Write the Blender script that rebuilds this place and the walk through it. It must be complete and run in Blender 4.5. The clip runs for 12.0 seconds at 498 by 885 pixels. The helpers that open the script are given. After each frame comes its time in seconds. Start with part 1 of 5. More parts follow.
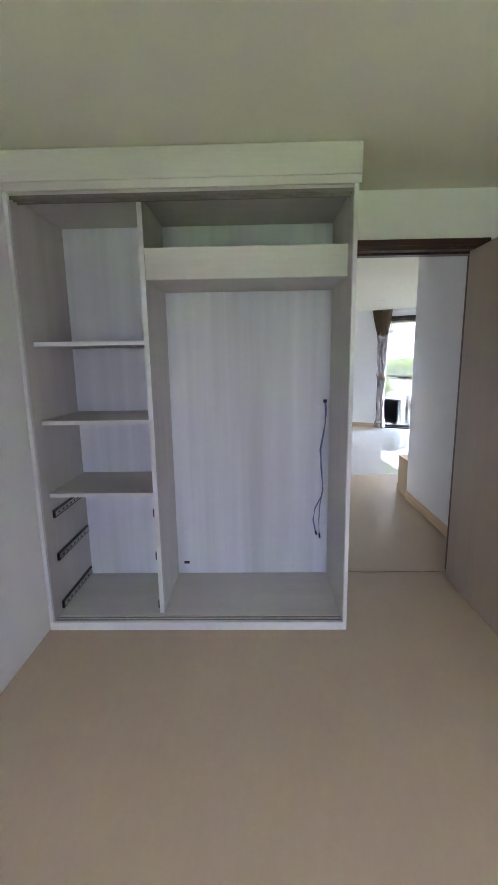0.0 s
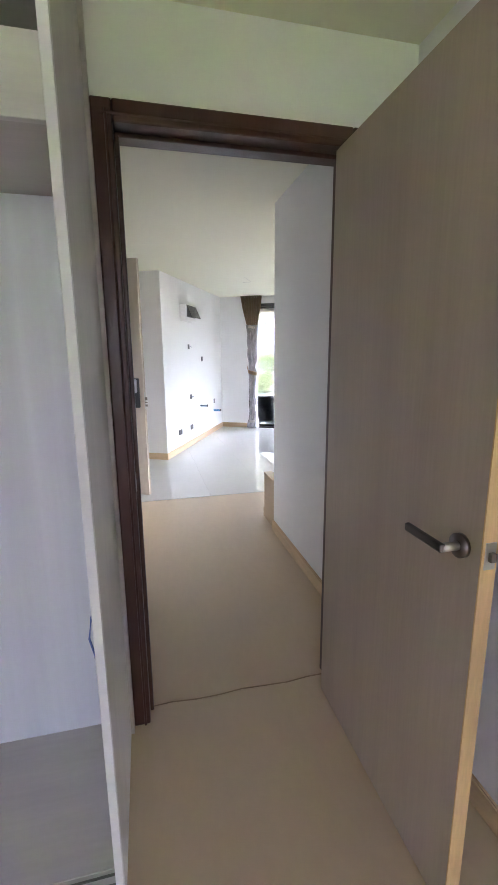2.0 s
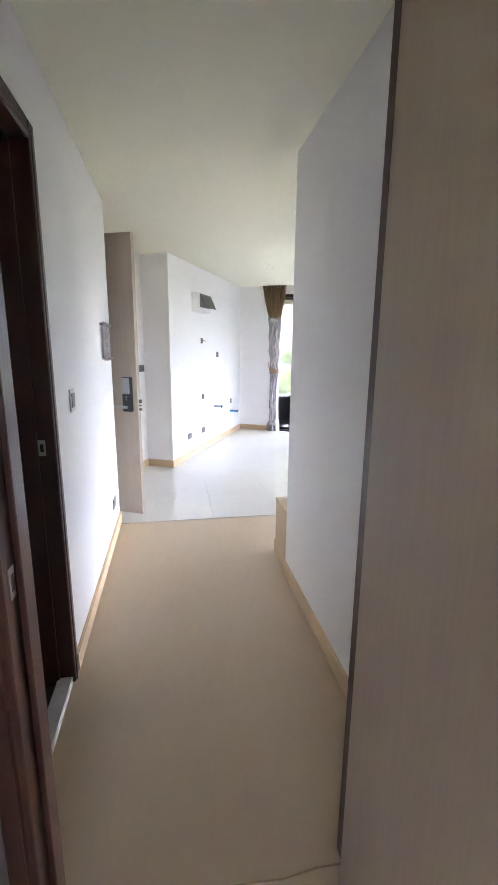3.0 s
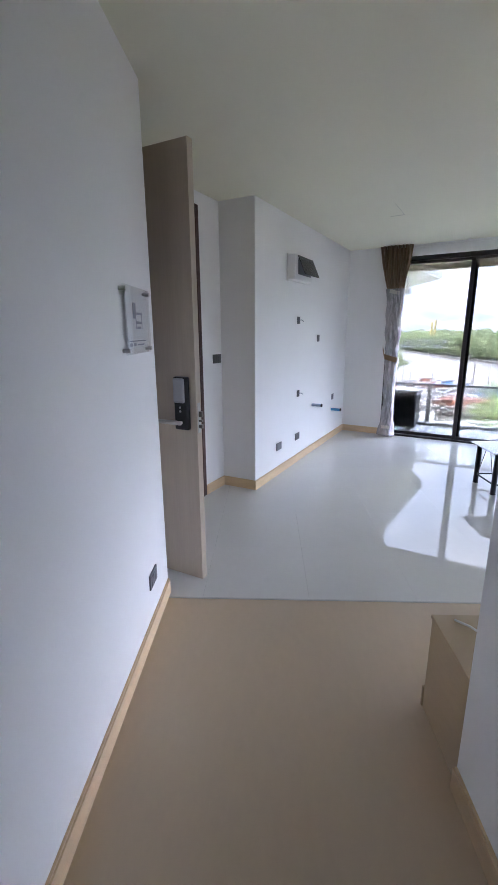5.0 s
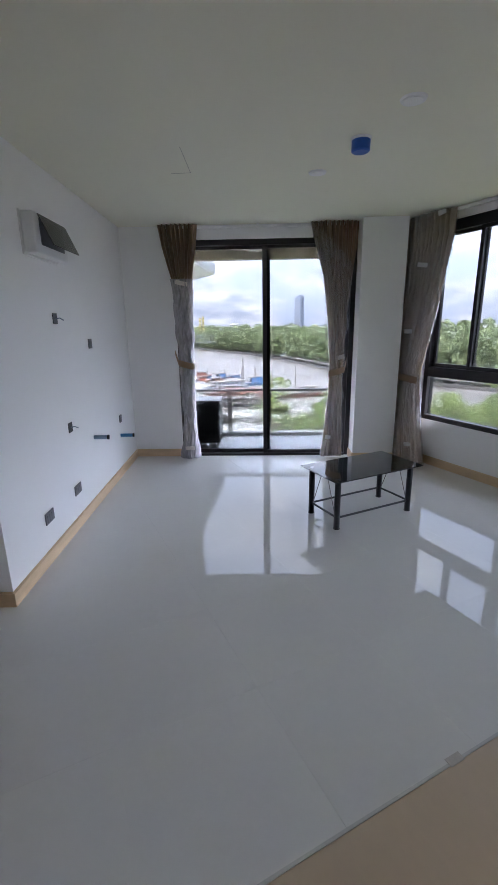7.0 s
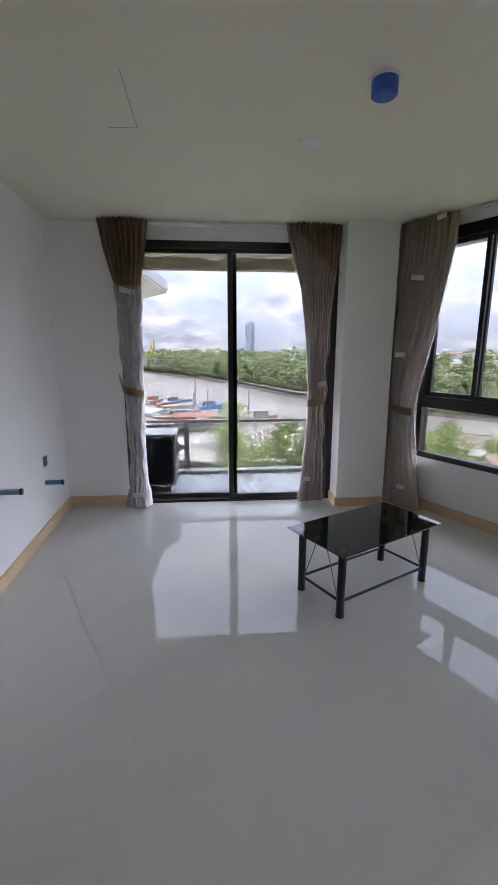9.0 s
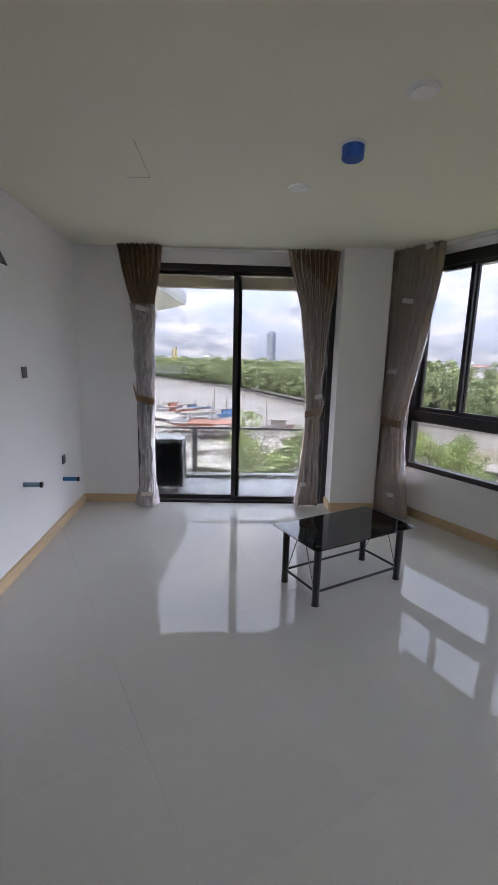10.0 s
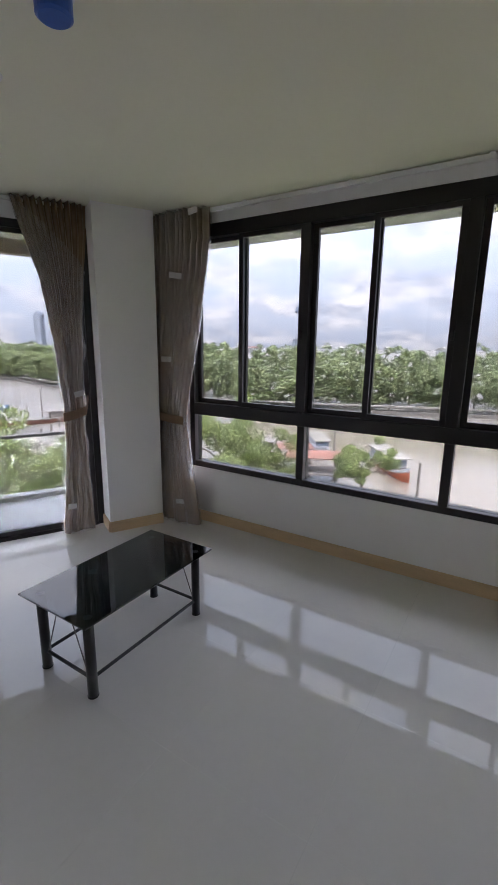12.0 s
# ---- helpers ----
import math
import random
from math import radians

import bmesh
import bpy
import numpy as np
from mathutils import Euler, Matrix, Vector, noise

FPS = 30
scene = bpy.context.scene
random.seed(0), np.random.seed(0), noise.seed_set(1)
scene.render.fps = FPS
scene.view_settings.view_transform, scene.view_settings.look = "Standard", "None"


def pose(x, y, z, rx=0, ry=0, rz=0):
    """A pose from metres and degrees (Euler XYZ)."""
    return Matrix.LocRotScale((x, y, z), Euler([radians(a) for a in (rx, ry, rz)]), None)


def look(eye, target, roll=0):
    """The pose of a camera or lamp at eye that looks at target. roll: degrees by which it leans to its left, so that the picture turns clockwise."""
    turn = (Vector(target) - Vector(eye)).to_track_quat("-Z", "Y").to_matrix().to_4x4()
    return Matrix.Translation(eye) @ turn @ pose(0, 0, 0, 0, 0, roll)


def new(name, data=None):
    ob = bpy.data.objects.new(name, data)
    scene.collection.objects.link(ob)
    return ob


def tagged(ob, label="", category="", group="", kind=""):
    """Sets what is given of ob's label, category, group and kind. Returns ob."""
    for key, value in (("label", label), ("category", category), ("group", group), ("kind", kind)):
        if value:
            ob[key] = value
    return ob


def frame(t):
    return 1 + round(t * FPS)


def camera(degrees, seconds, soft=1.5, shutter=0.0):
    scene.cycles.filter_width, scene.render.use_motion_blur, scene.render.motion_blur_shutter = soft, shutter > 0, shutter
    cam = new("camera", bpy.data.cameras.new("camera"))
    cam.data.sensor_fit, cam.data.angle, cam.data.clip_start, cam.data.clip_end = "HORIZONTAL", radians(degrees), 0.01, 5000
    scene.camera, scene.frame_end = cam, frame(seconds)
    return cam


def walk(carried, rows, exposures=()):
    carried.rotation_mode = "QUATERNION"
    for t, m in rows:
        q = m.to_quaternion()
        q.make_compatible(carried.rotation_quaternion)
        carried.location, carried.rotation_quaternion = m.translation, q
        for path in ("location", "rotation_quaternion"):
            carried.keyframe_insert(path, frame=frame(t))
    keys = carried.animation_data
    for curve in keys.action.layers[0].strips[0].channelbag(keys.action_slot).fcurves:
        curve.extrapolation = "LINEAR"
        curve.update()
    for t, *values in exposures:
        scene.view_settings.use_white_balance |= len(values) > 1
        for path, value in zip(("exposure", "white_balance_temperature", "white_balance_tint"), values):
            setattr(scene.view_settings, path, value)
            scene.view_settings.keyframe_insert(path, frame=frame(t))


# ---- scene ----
cam = camera(60.0, 12.0, 1.1)
PATH = [
    (0, (0.303, 0.055, 1.432), (0.259, 2.02, 1.06), -0.9),
    (0.5, (0.384, 0.308, 1.41), (0.292, 2.271, 1.035), -1.4),
    (1, (0.515, 0.618, 1.416), (0.571, 2.58, 1.032), -0.7),
    (1.5, (0.679, 0.956, 1.41), (1.065, 2.878, 1.014), 0.3),
    (2, (0.882, 1.271, 1.387), (1.34, 3.175, 0.983), -0.5),
    (2.5, (1.036, 1.581, 1.385), (1.474, 3.488, 0.973), 0.3),
    (3, (1.149, 1.947, 1.396), (1.494, 3.87, 0.971), 0.6),
    (3.5, (1.24, 2.262, 1.391), (1.215, 4.212, 0.948), -1.0),
    (3.7, (1.251, 2.39, 1.374), (1.13, 4.335, 0.923), -1.1),
    (5.3, (1.227, 3.537, 1.401), (1.18, 5.472, 0.898), 0.3),
    (5.5, (1.209, 3.676, 1.417), (1.299, 5.609, 0.913), -0.2),
    (6, (1.239, 4.016, 1.399), (1.562, 5.923, 0.892), -1.0),
    (6.5, (1.308, 4.334, 1.419), (1.827, 6.196, 0.904), -1.1),
    (7, (1.393, 4.641, 1.431), (2.241, 6.375, 0.907), -0.9),
    (7.2, (1.448, 4.75, 1.422), (2.368, 6.444, 0.893), -0.8),
    (8.8, (1.701, 5.494, 1.384), (2.766, 7.132, 0.956), 0.1),
    (9, (1.689, 5.458, 1.386), (2.743, 7.106, 0.967), 0.1),
    (9.5, (1.673, 5.321, 1.41), (2.684, 7.002, 1.017), -0.2),
    (10, (1.668, 5.111, 1.435), (2.653, 6.809, 1.053), 1.4),
    (10.5, (1.615, 5.022, 1.434), (2.643, 6.691, 1.039), 1.0),
    (11, (1.711, 5.137, 1.422), (2.889, 6.701, 1.014), 0.9),
    (11.5, (1.94, 5.333, 1.437), (3.31, 6.729, 1.017), 0.4),
    (12, (2.232, 5.555, 1.461), (3.886, 6.589, 1.022), 0.7),
]
EXPOSURES = [
    (0.0, 7.25, 5950, 18.5), (1.0, 7.35, 6050, 19), (2.0, 7.5, 6200, 20), (2.5, 7.7, 6300, 20.5), (3.5, 7.72, 6050, 20.5),
    (5.3, 6.28, 5800, 20.5), (6.0, 6.15, 5900, 20.5), (7.0, 5.82, 5900, 19.5), (9.0, 5.65, 6300, 20.5), (10.5, 5.58, 6400, 21), (12.0, 5.5, 6400, 21.5),
]
walk(cam, [(t, look(eye, target, roll)) for t, eye, target, roll in PATH], EXPOSURES)

# ---- world, sun, exposure ----
world = bpy.data.worlds.new("world")
scene.world = world
world.use_nodes = True
wn, wl = world.node_tree.nodes, world.node_tree.links
wn.clear()


def wnode(kind, **props):
    n = wn.new(kind)
    for k, v in props.items():
        n.inputs[k].default_value = v
    return n


sky = wn.new("ShaderNodeTexSky")
sky.sky_type, sky.sun_disc = "NISHITA", False
sky.sun_elevation, sky.sun_rotation = radians(58), radians(200)
sky.air_density, sky.dust_density = 1.2, 2.0
coord = wn.new("ShaderNodeTexCoord")
sep = wn.new("ShaderNodeSeparateXYZ")
wl.new(coord.outputs["Generated"], sep.inputs[0])
up = wn.new("ShaderNodeMath")
up.operation = "ADD"
up.inputs[1].default_value = 0.33
wl.new(sep.outputs["Z"], up.inputs[0])
lift = wn.new("ShaderNodeMath")
lift.operation = "MAXIMUM"
lift.inputs[1].default_value = 0.05
wl.new(up.outputs[0], lift.inputs[0])
flat = wn.new("ShaderNodeVectorMath")
flat.operation = "DIVIDE"
join = wn.new("ShaderNodeCombineXYZ")
for k in "XYZ":
    wl.new(lift.outputs[0], join.inputs[k])
wl.new(coord.outputs["Generated"], flat.inputs[0])
wl.new(join.outputs[0], flat.inputs[1])
cloud = wnode("ShaderNodeTexNoise", Scale=2.9, Detail=9.0, Roughness=0.5)
wl.new(flat.outputs[0], cloud.inputs["Vector"])
ramp = wn.new("ShaderNodeValToRGB")
ramp.color_ramp.elements[0].position, ramp.color_ramp.elements[1].position = 0.41, 0.60
wl.new(cloud.outputs["Fac"], ramp.inputs[0])
shade = wnode("ShaderNodeTexNoise", Scale=4.6, Detail=7.0, Roughness=0.6)
wl.new(flat.outputs[0], shade.inputs["Vector"])
tone = wn.new("ShaderNodeValToRGB")
tone.color_ramp.elements[0].position, tone.color_ramp.elements[1].position = 0.38, 0.60
tone.color_ramp.elements[0].color, tone.color_ramp.elements[1].color = (5.0, 5.5, 6.3, 1), (9.2, 9.3, 9.4, 1)
wl.new(shade.outputs["Fac"], tone.inputs[0])
blend = wn.new("ShaderNodeMix")
blend.data_type = "RGBA"
wl.new(ramp.outputs["Color"], blend.inputs["Factor"])
haze = wn.new("ShaderNodeMix")
haze.data_type = "RGBA"
haze.inputs["Factor"].default_value = 0.8
haze.inputs["B"].default_value = (6.6, 7.5, 9.0, 1)
wl.new(sky.outputs[0], haze.inputs["A"])
wl.new(haze.outputs["Result"], blend.inputs["A"])
wl.new(tone.outputs["Color"], blend.inputs["B"])
# an overcast sky is up to three times brighter overhead than near the horizon
grad = wn.new("ShaderNodeMapRange")
grad.inputs["From Min"].default_value, grad.inputs["From Max"].default_value = 0.0, 1.0
grad.inputs["To Min"].default_value, grad.inputs["To Max"].default_value = 0.57, 2.8
wl.new(sep.outputs["Z"], grad.inputs["Value"])
over = wn.new("ShaderNodeVectorMath")
over.operation = "SCALE"
wl.new(blend.outputs["Result"], over.inputs[0])
wl.new(grad.outputs["Result"], over.inputs["Scale"])
back = wnode("ShaderNodeBackground", Strength=0.12)
wl.new(over.outputs[0], back.inputs["Color"])
wout = wn.new("ShaderNodeOutputWorld")
wl.new(back.outputs[0], wout.inputs["Surface"])

sun = new("sun", bpy.data.lights.new("sun", "SUN"))
sun.data.energy, sun.data.angle, sun.data.color = 1.5, radians(12), (1.0, 0.96, 0.9)
sun.matrix_world = look((0, 0, 60), (0.0 + 12, 22, 0))

# ---- materials ----


def mat(name, color, rough=0.6, metal=0.0, var=0.06, scale=3.0, grain=60.0, bump=0.05, stretch=(1, 1, 1), dark=None, amount=0.5, spec=0.5, coat=0.0):
    """Principled surface with two scales of variation: broad patches and fine grain with relief."""
    m = bpy.data.materials.new(name)
    m.use_nodes = True
    n, l = m.node_tree.nodes, m.node_tree.links
    b = n["Principled BSDF"]
    tc = n.new("ShaderNodeTexCoord")
    mp = n.new("ShaderNodeMapping")
    mp.inputs["Scale"].default_value = stretch
    l.new(tc.outputs["Object"], mp.inputs[0])
    broad, fine = n.new("ShaderNodeTexNoise"), n.new("ShaderNodeTexNoise")
    broad.inputs["Scale"].default_value, broad.inputs["Detail"].default_value = scale, 5
    fine.inputs["Scale"].default_value, fine.inputs["Detail"].default_value = grain, 4
    l.new(mp.outputs[0], broad.inputs["Vector"])
    l.new(mp.outputs[0], fine.inputs["Vector"])
    mix = n.new("ShaderNodeMath")
    mix.operation = "MULTIPLY_ADD"
    mix.inputs[1].default_value = 0.45
    l.new(fine.outputs["Fac"], mix.inputs[0])
    l.new(broad.outputs["Fac"], mix.inputs[2])
    ramp = n.new("ShaderNodeValToRGB")
    e = ramp.color_ramp.elements
    e[0].position, e[1].position = 0.72 - amount / 2, 0.72 + amount / 2
    low = dark or tuple(c * (1 - var) for c in color)
    high = tuple(min(1, c * (1 + var)) for c in color) if dark is None else color
    e[0].color, e[1].color = (*low, 1), (*high, 1)
    l.new(mix.outputs[0], ramp.inputs[0])
    l.new(ramp.outputs[0], b.inputs["Base Color"])
    b.inputs["Metallic"].default_value = metal
    b.inputs["Specular IOR Level"].default_value = spec
    b.inputs["Coat Weight"].default_value = coat
    r = n.new("ShaderNodeMath")
    r.operation = "MULTIPLY_ADD"
    r.inputs[1].default_value, r.inputs[2].default_value = 0.16 * rough, rough * 0.92
    l.new(broad.outputs["Fac"], r.inputs[0])
    l.new(r.outputs[0], b.inputs["Roughness"])
    if bump:
        bp = n.new("ShaderNodeBump")
        bp.inputs["Strength"].default_value, bp.inputs["Distance"].default_value = bump, 0.01
        l.new(fine.outputs["Fac"], bp.inputs["Height"])
        l.new(bp.outputs[0], b.inputs["Normal"])
    return m


def glass(name, tint, gloss=0.9, rough=0.0, base=0.04):
    """Clear pane: light passes straight through, with more gloss at grazing angles."""
    m = bpy.data.materials.new(name)
    m.use_nodes = True
    n, l = m.node_tree.nodes, m.node_tree.links
    n.clear()
    tr, gl, lw, mx, out = (n.new("ShaderNode" + k) for k in ("BsdfTransparent", "BsdfGlossy", "LayerWeight", "MixShader", "OutputMaterial"))
    pw, sc = n.new("ShaderNodeMath"), n.new("ShaderNodeMath")
    pw.operation, sc.operation = "POWER", "MULTIPLY_ADD"
    pw.inputs[1].default_value = 4.5
    sc.inputs[1].default_value, sc.inputs[2].default_value = gloss, base
    tr.inputs["Color"].default_value = (*tint, 1)
    gl.inputs["Roughness"].default_value = rough
    l.new(lw.outputs["Facing"], pw.inputs[0])
    l.new(pw.outputs[0], sc.inputs[0])
    l.new(sc.outputs[0], mx.inputs[0])
    l.new(tr.outputs[0], mx.inputs[1])
    l.new(gl.outputs[0], mx.inputs[2])
    l.new(mx.outputs[0], out.inputs[0])
    return m


PAINT = mat("white_wall_paint", (0.87, 0.868, 0.855), 0.55, var=0.02, scale=1.3, grain=140, bump=0.04)
# White paint; the warm cast of bounced light is put into its colour.
CEIL = mat("warm_cast_ceiling_paint", (0.82, 0.808, 0.66), 0.8, var=0.02, scale=0.8, grain=160, bump=0.03)
LAMI = mat("beige_laminate_floor", (0.57, 0.445, 0.305), 0.40, var=0.07, scale=1.6, grain=26, bump=0.02, stretch=(1.2, 0.5, 1), amount=0.8)
TILE = mat("glossy_cream_tile", (0.74, 0.725, 0.69), 0.014, var=0.025, scale=2.0, grain=25, bump=0.0, spec=0.5)
GROUT = mat("pale_grout", (0.72, 0.705, 0.67), 0.5, var=0.05)
SKIRT = mat("light_wood_skirting", (0.64, 0.47, 0.285), 0.45, var=0.12, scale=3, grain=50, bump=0.05, stretch=(1, 1, 6))
# Back board's paler, bluer colour holds the sky light that falls on it.
BACKB = mat("striped_back_board_sky_lit", (0.695, 0.72, 0.76), 0.5, var=0.15, scale=1.5, grain=4.5, bump=0.02, stretch=(3.2, 1.6, 0.13), amount=0.45)
# Same board for sides and shelves, with their shade put into the colour.
BOARD = mat("ash_board_side_shaded", (0.60, 0.575, 0.54), 0.5, var=0.08, scale=5.5, grain=46, bump=0.05, stretch=(1.6, 1.6, 0.16))
BOARDH = mat("ash_board_crosswise_shaded", (0.57, 0.545, 0.505), 0.5, var=0.07, scale=4.5, grain=46, bump=0.05, stretch=(0.16, 1.6, 1.6))
FASCIA = mat("cream_ash_board_crosswise", (0.68, 0.665, 0.625), 0.5, var=0.07, scale=4.5, grain=46, bump=0.05, stretch=(0.16, 1.6, 1.6))
EDGE = mat("white_melamine_edge", (0.76, 0.76, 0.75), 0.45, var=0.03)
OAK = mat("greyed_oak_veneer", (0.49, 0.41, 0.32), 0.45, var=0.09, scale=4.0, grain=55, bump=0.06, stretch=(2.2, 2.2, 0.12))
CAB = mat("light_brown_cabinet_laminate", (0.47, 0.35, 0.215), 0.42, var=0.07, scale=3, grain=40, bump=0.03, stretch=(0.4, 0.4, 2))
RAWWOOD = mat("raw_pine_edge", (0.72, 0.50, 0.24), 0.6, var=0.14, scale=7, grain=60, bump=0.08, stretch=(3, 3, 0.3))
DARKWOOD = mat("dark_brown_stained_wood", (0.062, 0.023, 0.015), 0.34, var=0.2, scale=5, grain=60, bump=0.08, stretch=(2, 2, 0.25))
BLACK = mat("black_powder_coated_aluminium", (0.012, 0.010, 0.010), 0.38, var=0.15, grain=200, bump=0.03)
STEEL = mat("brushed_steel", (0.55, 0.54, 0.52), 0.3, metal=1.0, var=0.08, grain=120, bump=0.03)
DSTEEL = mat("darkened_steel", (0.22, 0.20, 0.18), 0.3, metal=1.0, var=0.1, grain=120, bump=0.03)
PLATE = mat("dark_grey_plate", (0.10, 0.10, 0.105), 0.35, var=0.08, grain=150, bump=0.02)
BLACKPL = mat("black_plastic", (0.015, 0.015, 0.016), 0.3, var=0.1, grain=150, bump=0.02)
SILVER = mat("silver_plastic", (0.46, 0.47, 0.49), 0.3, metal=0.5, var=0.05, grain=150, bump=0.02)
WHITEPL = mat("white_plastic", (0.82, 0.82, 0.80), 0.4, var=0.03)
BLUEPL = mat("blue_plastic", (0.03, 0.12, 0.50), 0.35, var=0.1)
PIPEG = mat("grey_blue_pvc_pipe", (0.24, 0.33, 0.44), 0.35, var=0.1)
PIPEBL = mat("blue_pvc_pipe", (0.04, 0.22, 0.46), 0.4, var=0.1)
SMOKE = glass("smoked_cover", (0.42, 0.42, 0.43))
TAPE = mat("dull_packing_tape", (0.50, 0.46, 0.41), 0.35, var=0.12, scale=30, grain=120, bump=0.1)
CURT = mat("brown_satin_curtain", (0.195, 0.122, 0.07), 0.33, var=0.13, scale=9, grain=300, bump=0.1, stretch=(3, 3, 0.4))
TIE = mat("tan_curtain_band", (0.36, 0.235, 0.14), 0.5, var=0.15, grain=200, bump=0.08)
LAMP = mat("lamp_lens", (0.88, 0.87, 0.84), 0.5, var=0.02)
# Dark tint is added to hold down the brightness of the outside view.
GLASS = glass("view_dimming_window_glass", (0.162, 0.165, 0.167), 0.4, 0.0, 0.008)
# Tint is set to dim and balance daylight from the unseen bedroom window.
COOLGL = glass("light_trimming_window_glass", (0.290, 0.285, 0.306), 0.4, 0.0, 0.02)
CLEAR = glass("clear_glass", (0.97, 0.98, 0.975), 0.5, 0.0, 0.02)
DGLASS = glass("dark_tinted_glass", (0.20, 0.225, 0.235), 1.6, 0.0, 0.06)
ACRYL = glass("clear_acrylic", (0.97, 0.975, 0.98), 0.6)
PAPER = mat("printed_paper", (0.86, 0.87, 0.88), 0.7, var=0.03)
INK = mat("grey_ink", (0.30, 0.32, 0.40), 0.7, var=0.2, scale=20)
MARBLE = mat("white_marble_sill", (0.68, 0.66, 0.63), 0.2, var=0.12, scale=6)
# Near-black colour stands in for the unlit bathroom's darkness.
UNLITBATH = mat("bathroom_unlit_dark", (0.06, 0.055, 0.05), 0.4, var=0.2)
CRACK = mat("hairline_gap", (0.22, 0.21, 0.19), 0.9, var=0.2)
JOINT = mat("worn_floor_joint", (0.34, 0.25, 0.165), 0.8, var=0.2, scale=9)
WIREB = mat("blue_wire", (0.10, 0.16, 0.42), 0.4)
WIREG = mat("grey_wire", (0.20, 0.22, 0.28), 0.4)
CONC = mat("painted_concrete", (0.52, 0.51, 0.49), 0.8, var=0.1, scale=2, grain=80, bump=0.2)
BALC = mat("grey_balcony_tile", (0.58, 0.575, 0.57), 0.35, var=0.06, scale=3)
SOFFIT = mat("tan_fascia_paint", (0.40, 0.33, 0.26), 0.7, var=0.08)


def wrap_material(name, thin, thick):
    m = bpy.data.materials.new(name)
    m.use_nodes = True
    n, l = m.node_tree.nodes, m.node_tree.links
    n.clear()
    tr, gl, df, mx, m2, out = (n.new("ShaderNode" + k) for k in ("BsdfTransparent", "BsdfGlossy", "BsdfDiffuse", "MixShader", "MixShader", "OutputMaterial"))
    tc, no, bp, ramp = (n.new("ShaderNode" + k) for k in ("TexCoord", "TexNoise", "Bump", "ValToRGB"))
    no.inputs["Scale"].default_value, no.inputs["Detail"].default_value = 13, 6
    no.inputs["Distortion"].default_value = 1.2
    mp = n.new("ShaderNodeMapping")
    mp.inputs["Scale"].default_value = (1.3, 1.3, 0.45)
    l.new(tc.outputs["Object"], mp.inputs[0])
    l.new(mp.outputs[0], no.inputs["Vector"])
    l.new(no.outputs["Fac"], bp.inputs["Height"])
    bp.inputs["Strength"].default_value, bp.inputs["Distance"].default_value = 0.8, 0.02
    gl.inputs["Roughness"].default_value = 0.12
    df.inputs["Color"].default_value = (0.62, 0.60, 0.61, 1)
    l.new(bp.outputs[0], gl.inputs["Normal"])
    e = ramp.color_ramp.elements
    e[0].position, e[1].position = 0.42, 0.72
    e[0].color, e[1].color = (thin, thin, thin, 1), (thick, thick, thick, 1)
    l.new(no.outputs["Fac"], ramp.inputs[0])
    l.new(ramp.outputs[0], m2.inputs[0])
    l.new(tr.outputs[0], m2.inputs[1])
    tl, m3 = n.new("ShaderNodeBsdfTranslucent"), n.new("ShaderNodeMixShader")
    tl.inputs["Color"].default_value = (0.72, 0.71, 0.73, 1)
    m3.inputs[0].default_value = 0.5
    l.new(df.outputs[0], m3.inputs[1])
    l.new(tl.outputs[0], m3.inputs[2])
    l.new(m3.outputs[0], m2.inputs[2])
    mx.inputs[0].default_value = 0.16
    l.new(m2.outputs[0], mx.inputs[1])
    l.new(gl.outputs[0], mx.inputs[2])
    l.new(mx.outputs[0], out.inputs[0])
    return m


FILM = wrap_material("clear_plastic_film", 0.0, 0.24)
FILM2 = wrap_material("milky_plastic_film", 0.42, 0.66)

# ---- building helpers ----
CEIL_Z = 2.40
CORNER = (2.326, 9.471)
SLIDE = pose(*CORNER, 0, 0, 0, -27.9)   # along the glazed door wall, y outwards
LEFT = pose(*CORNER, 0, 0, 0, -25.65)   # y along the kitchen wall, x into the room


def box(bm, x0, x1, y0, y1, z0, z1, m=None, bevel=0.0):
    """An axis-aligned box, moved by m, with rounded edges where bevel is given."""
    if bevel:
        made = bmesh.ops.create_cube(bm, size=1, matrix=pose((x0 + x1) / 2, (y0 + y1) / 2, (z0 + z1) / 2) @ Matrix.Diagonal((x1 - x0, y1 - y0, z1 - z0, 1)))["verts"]
        edges = list({e for v in made for e in v.link_edges})
        done = bmesh.ops.bevel(bm, geom=edges, offset=bevel, segments=2, affect="EDGES", profile=0.5)
        verts = list({v for f in done["faces"] for v in f.verts} | {v for v in made if v.is_valid})
        if m:
            bmesh.ops.transform(bm, matrix=m, verts=verts)
        return
    vs = [bm.verts.new((x, y, z)) for x in (x0, x1) for y in (y0, y1) for z in (z0, z1)]
    for f in ((0, 1, 3, 2), (4, 6, 7, 5), (0, 4, 5, 1), (2, 3, 7, 6), (0, 2, 6, 4), (1, 5, 7, 3)):
        bm.faces.new([vs[i] for i in f])
    if m:
        bmesh.ops.transform(bm, matrix=m, verts=vs)


def prism(bm, pts, z0, z1, m=None):
    """An upright block over the outline pts (counter-clockwise)."""
    low, high = ([bm.verts.new((x, y, z)) for x, y in pts] for z in (z0, z1))
    bm.faces.new(low[::-1])
    bm.faces.new(high)
    for i in range(len(pts)):
        j = (i + 1) % len(pts)
        bm.faces.new((low[i], low[j], high[j], high[i]))
    if m:
        bmesh.ops.transform(bm, matrix=m, verts=low + high)


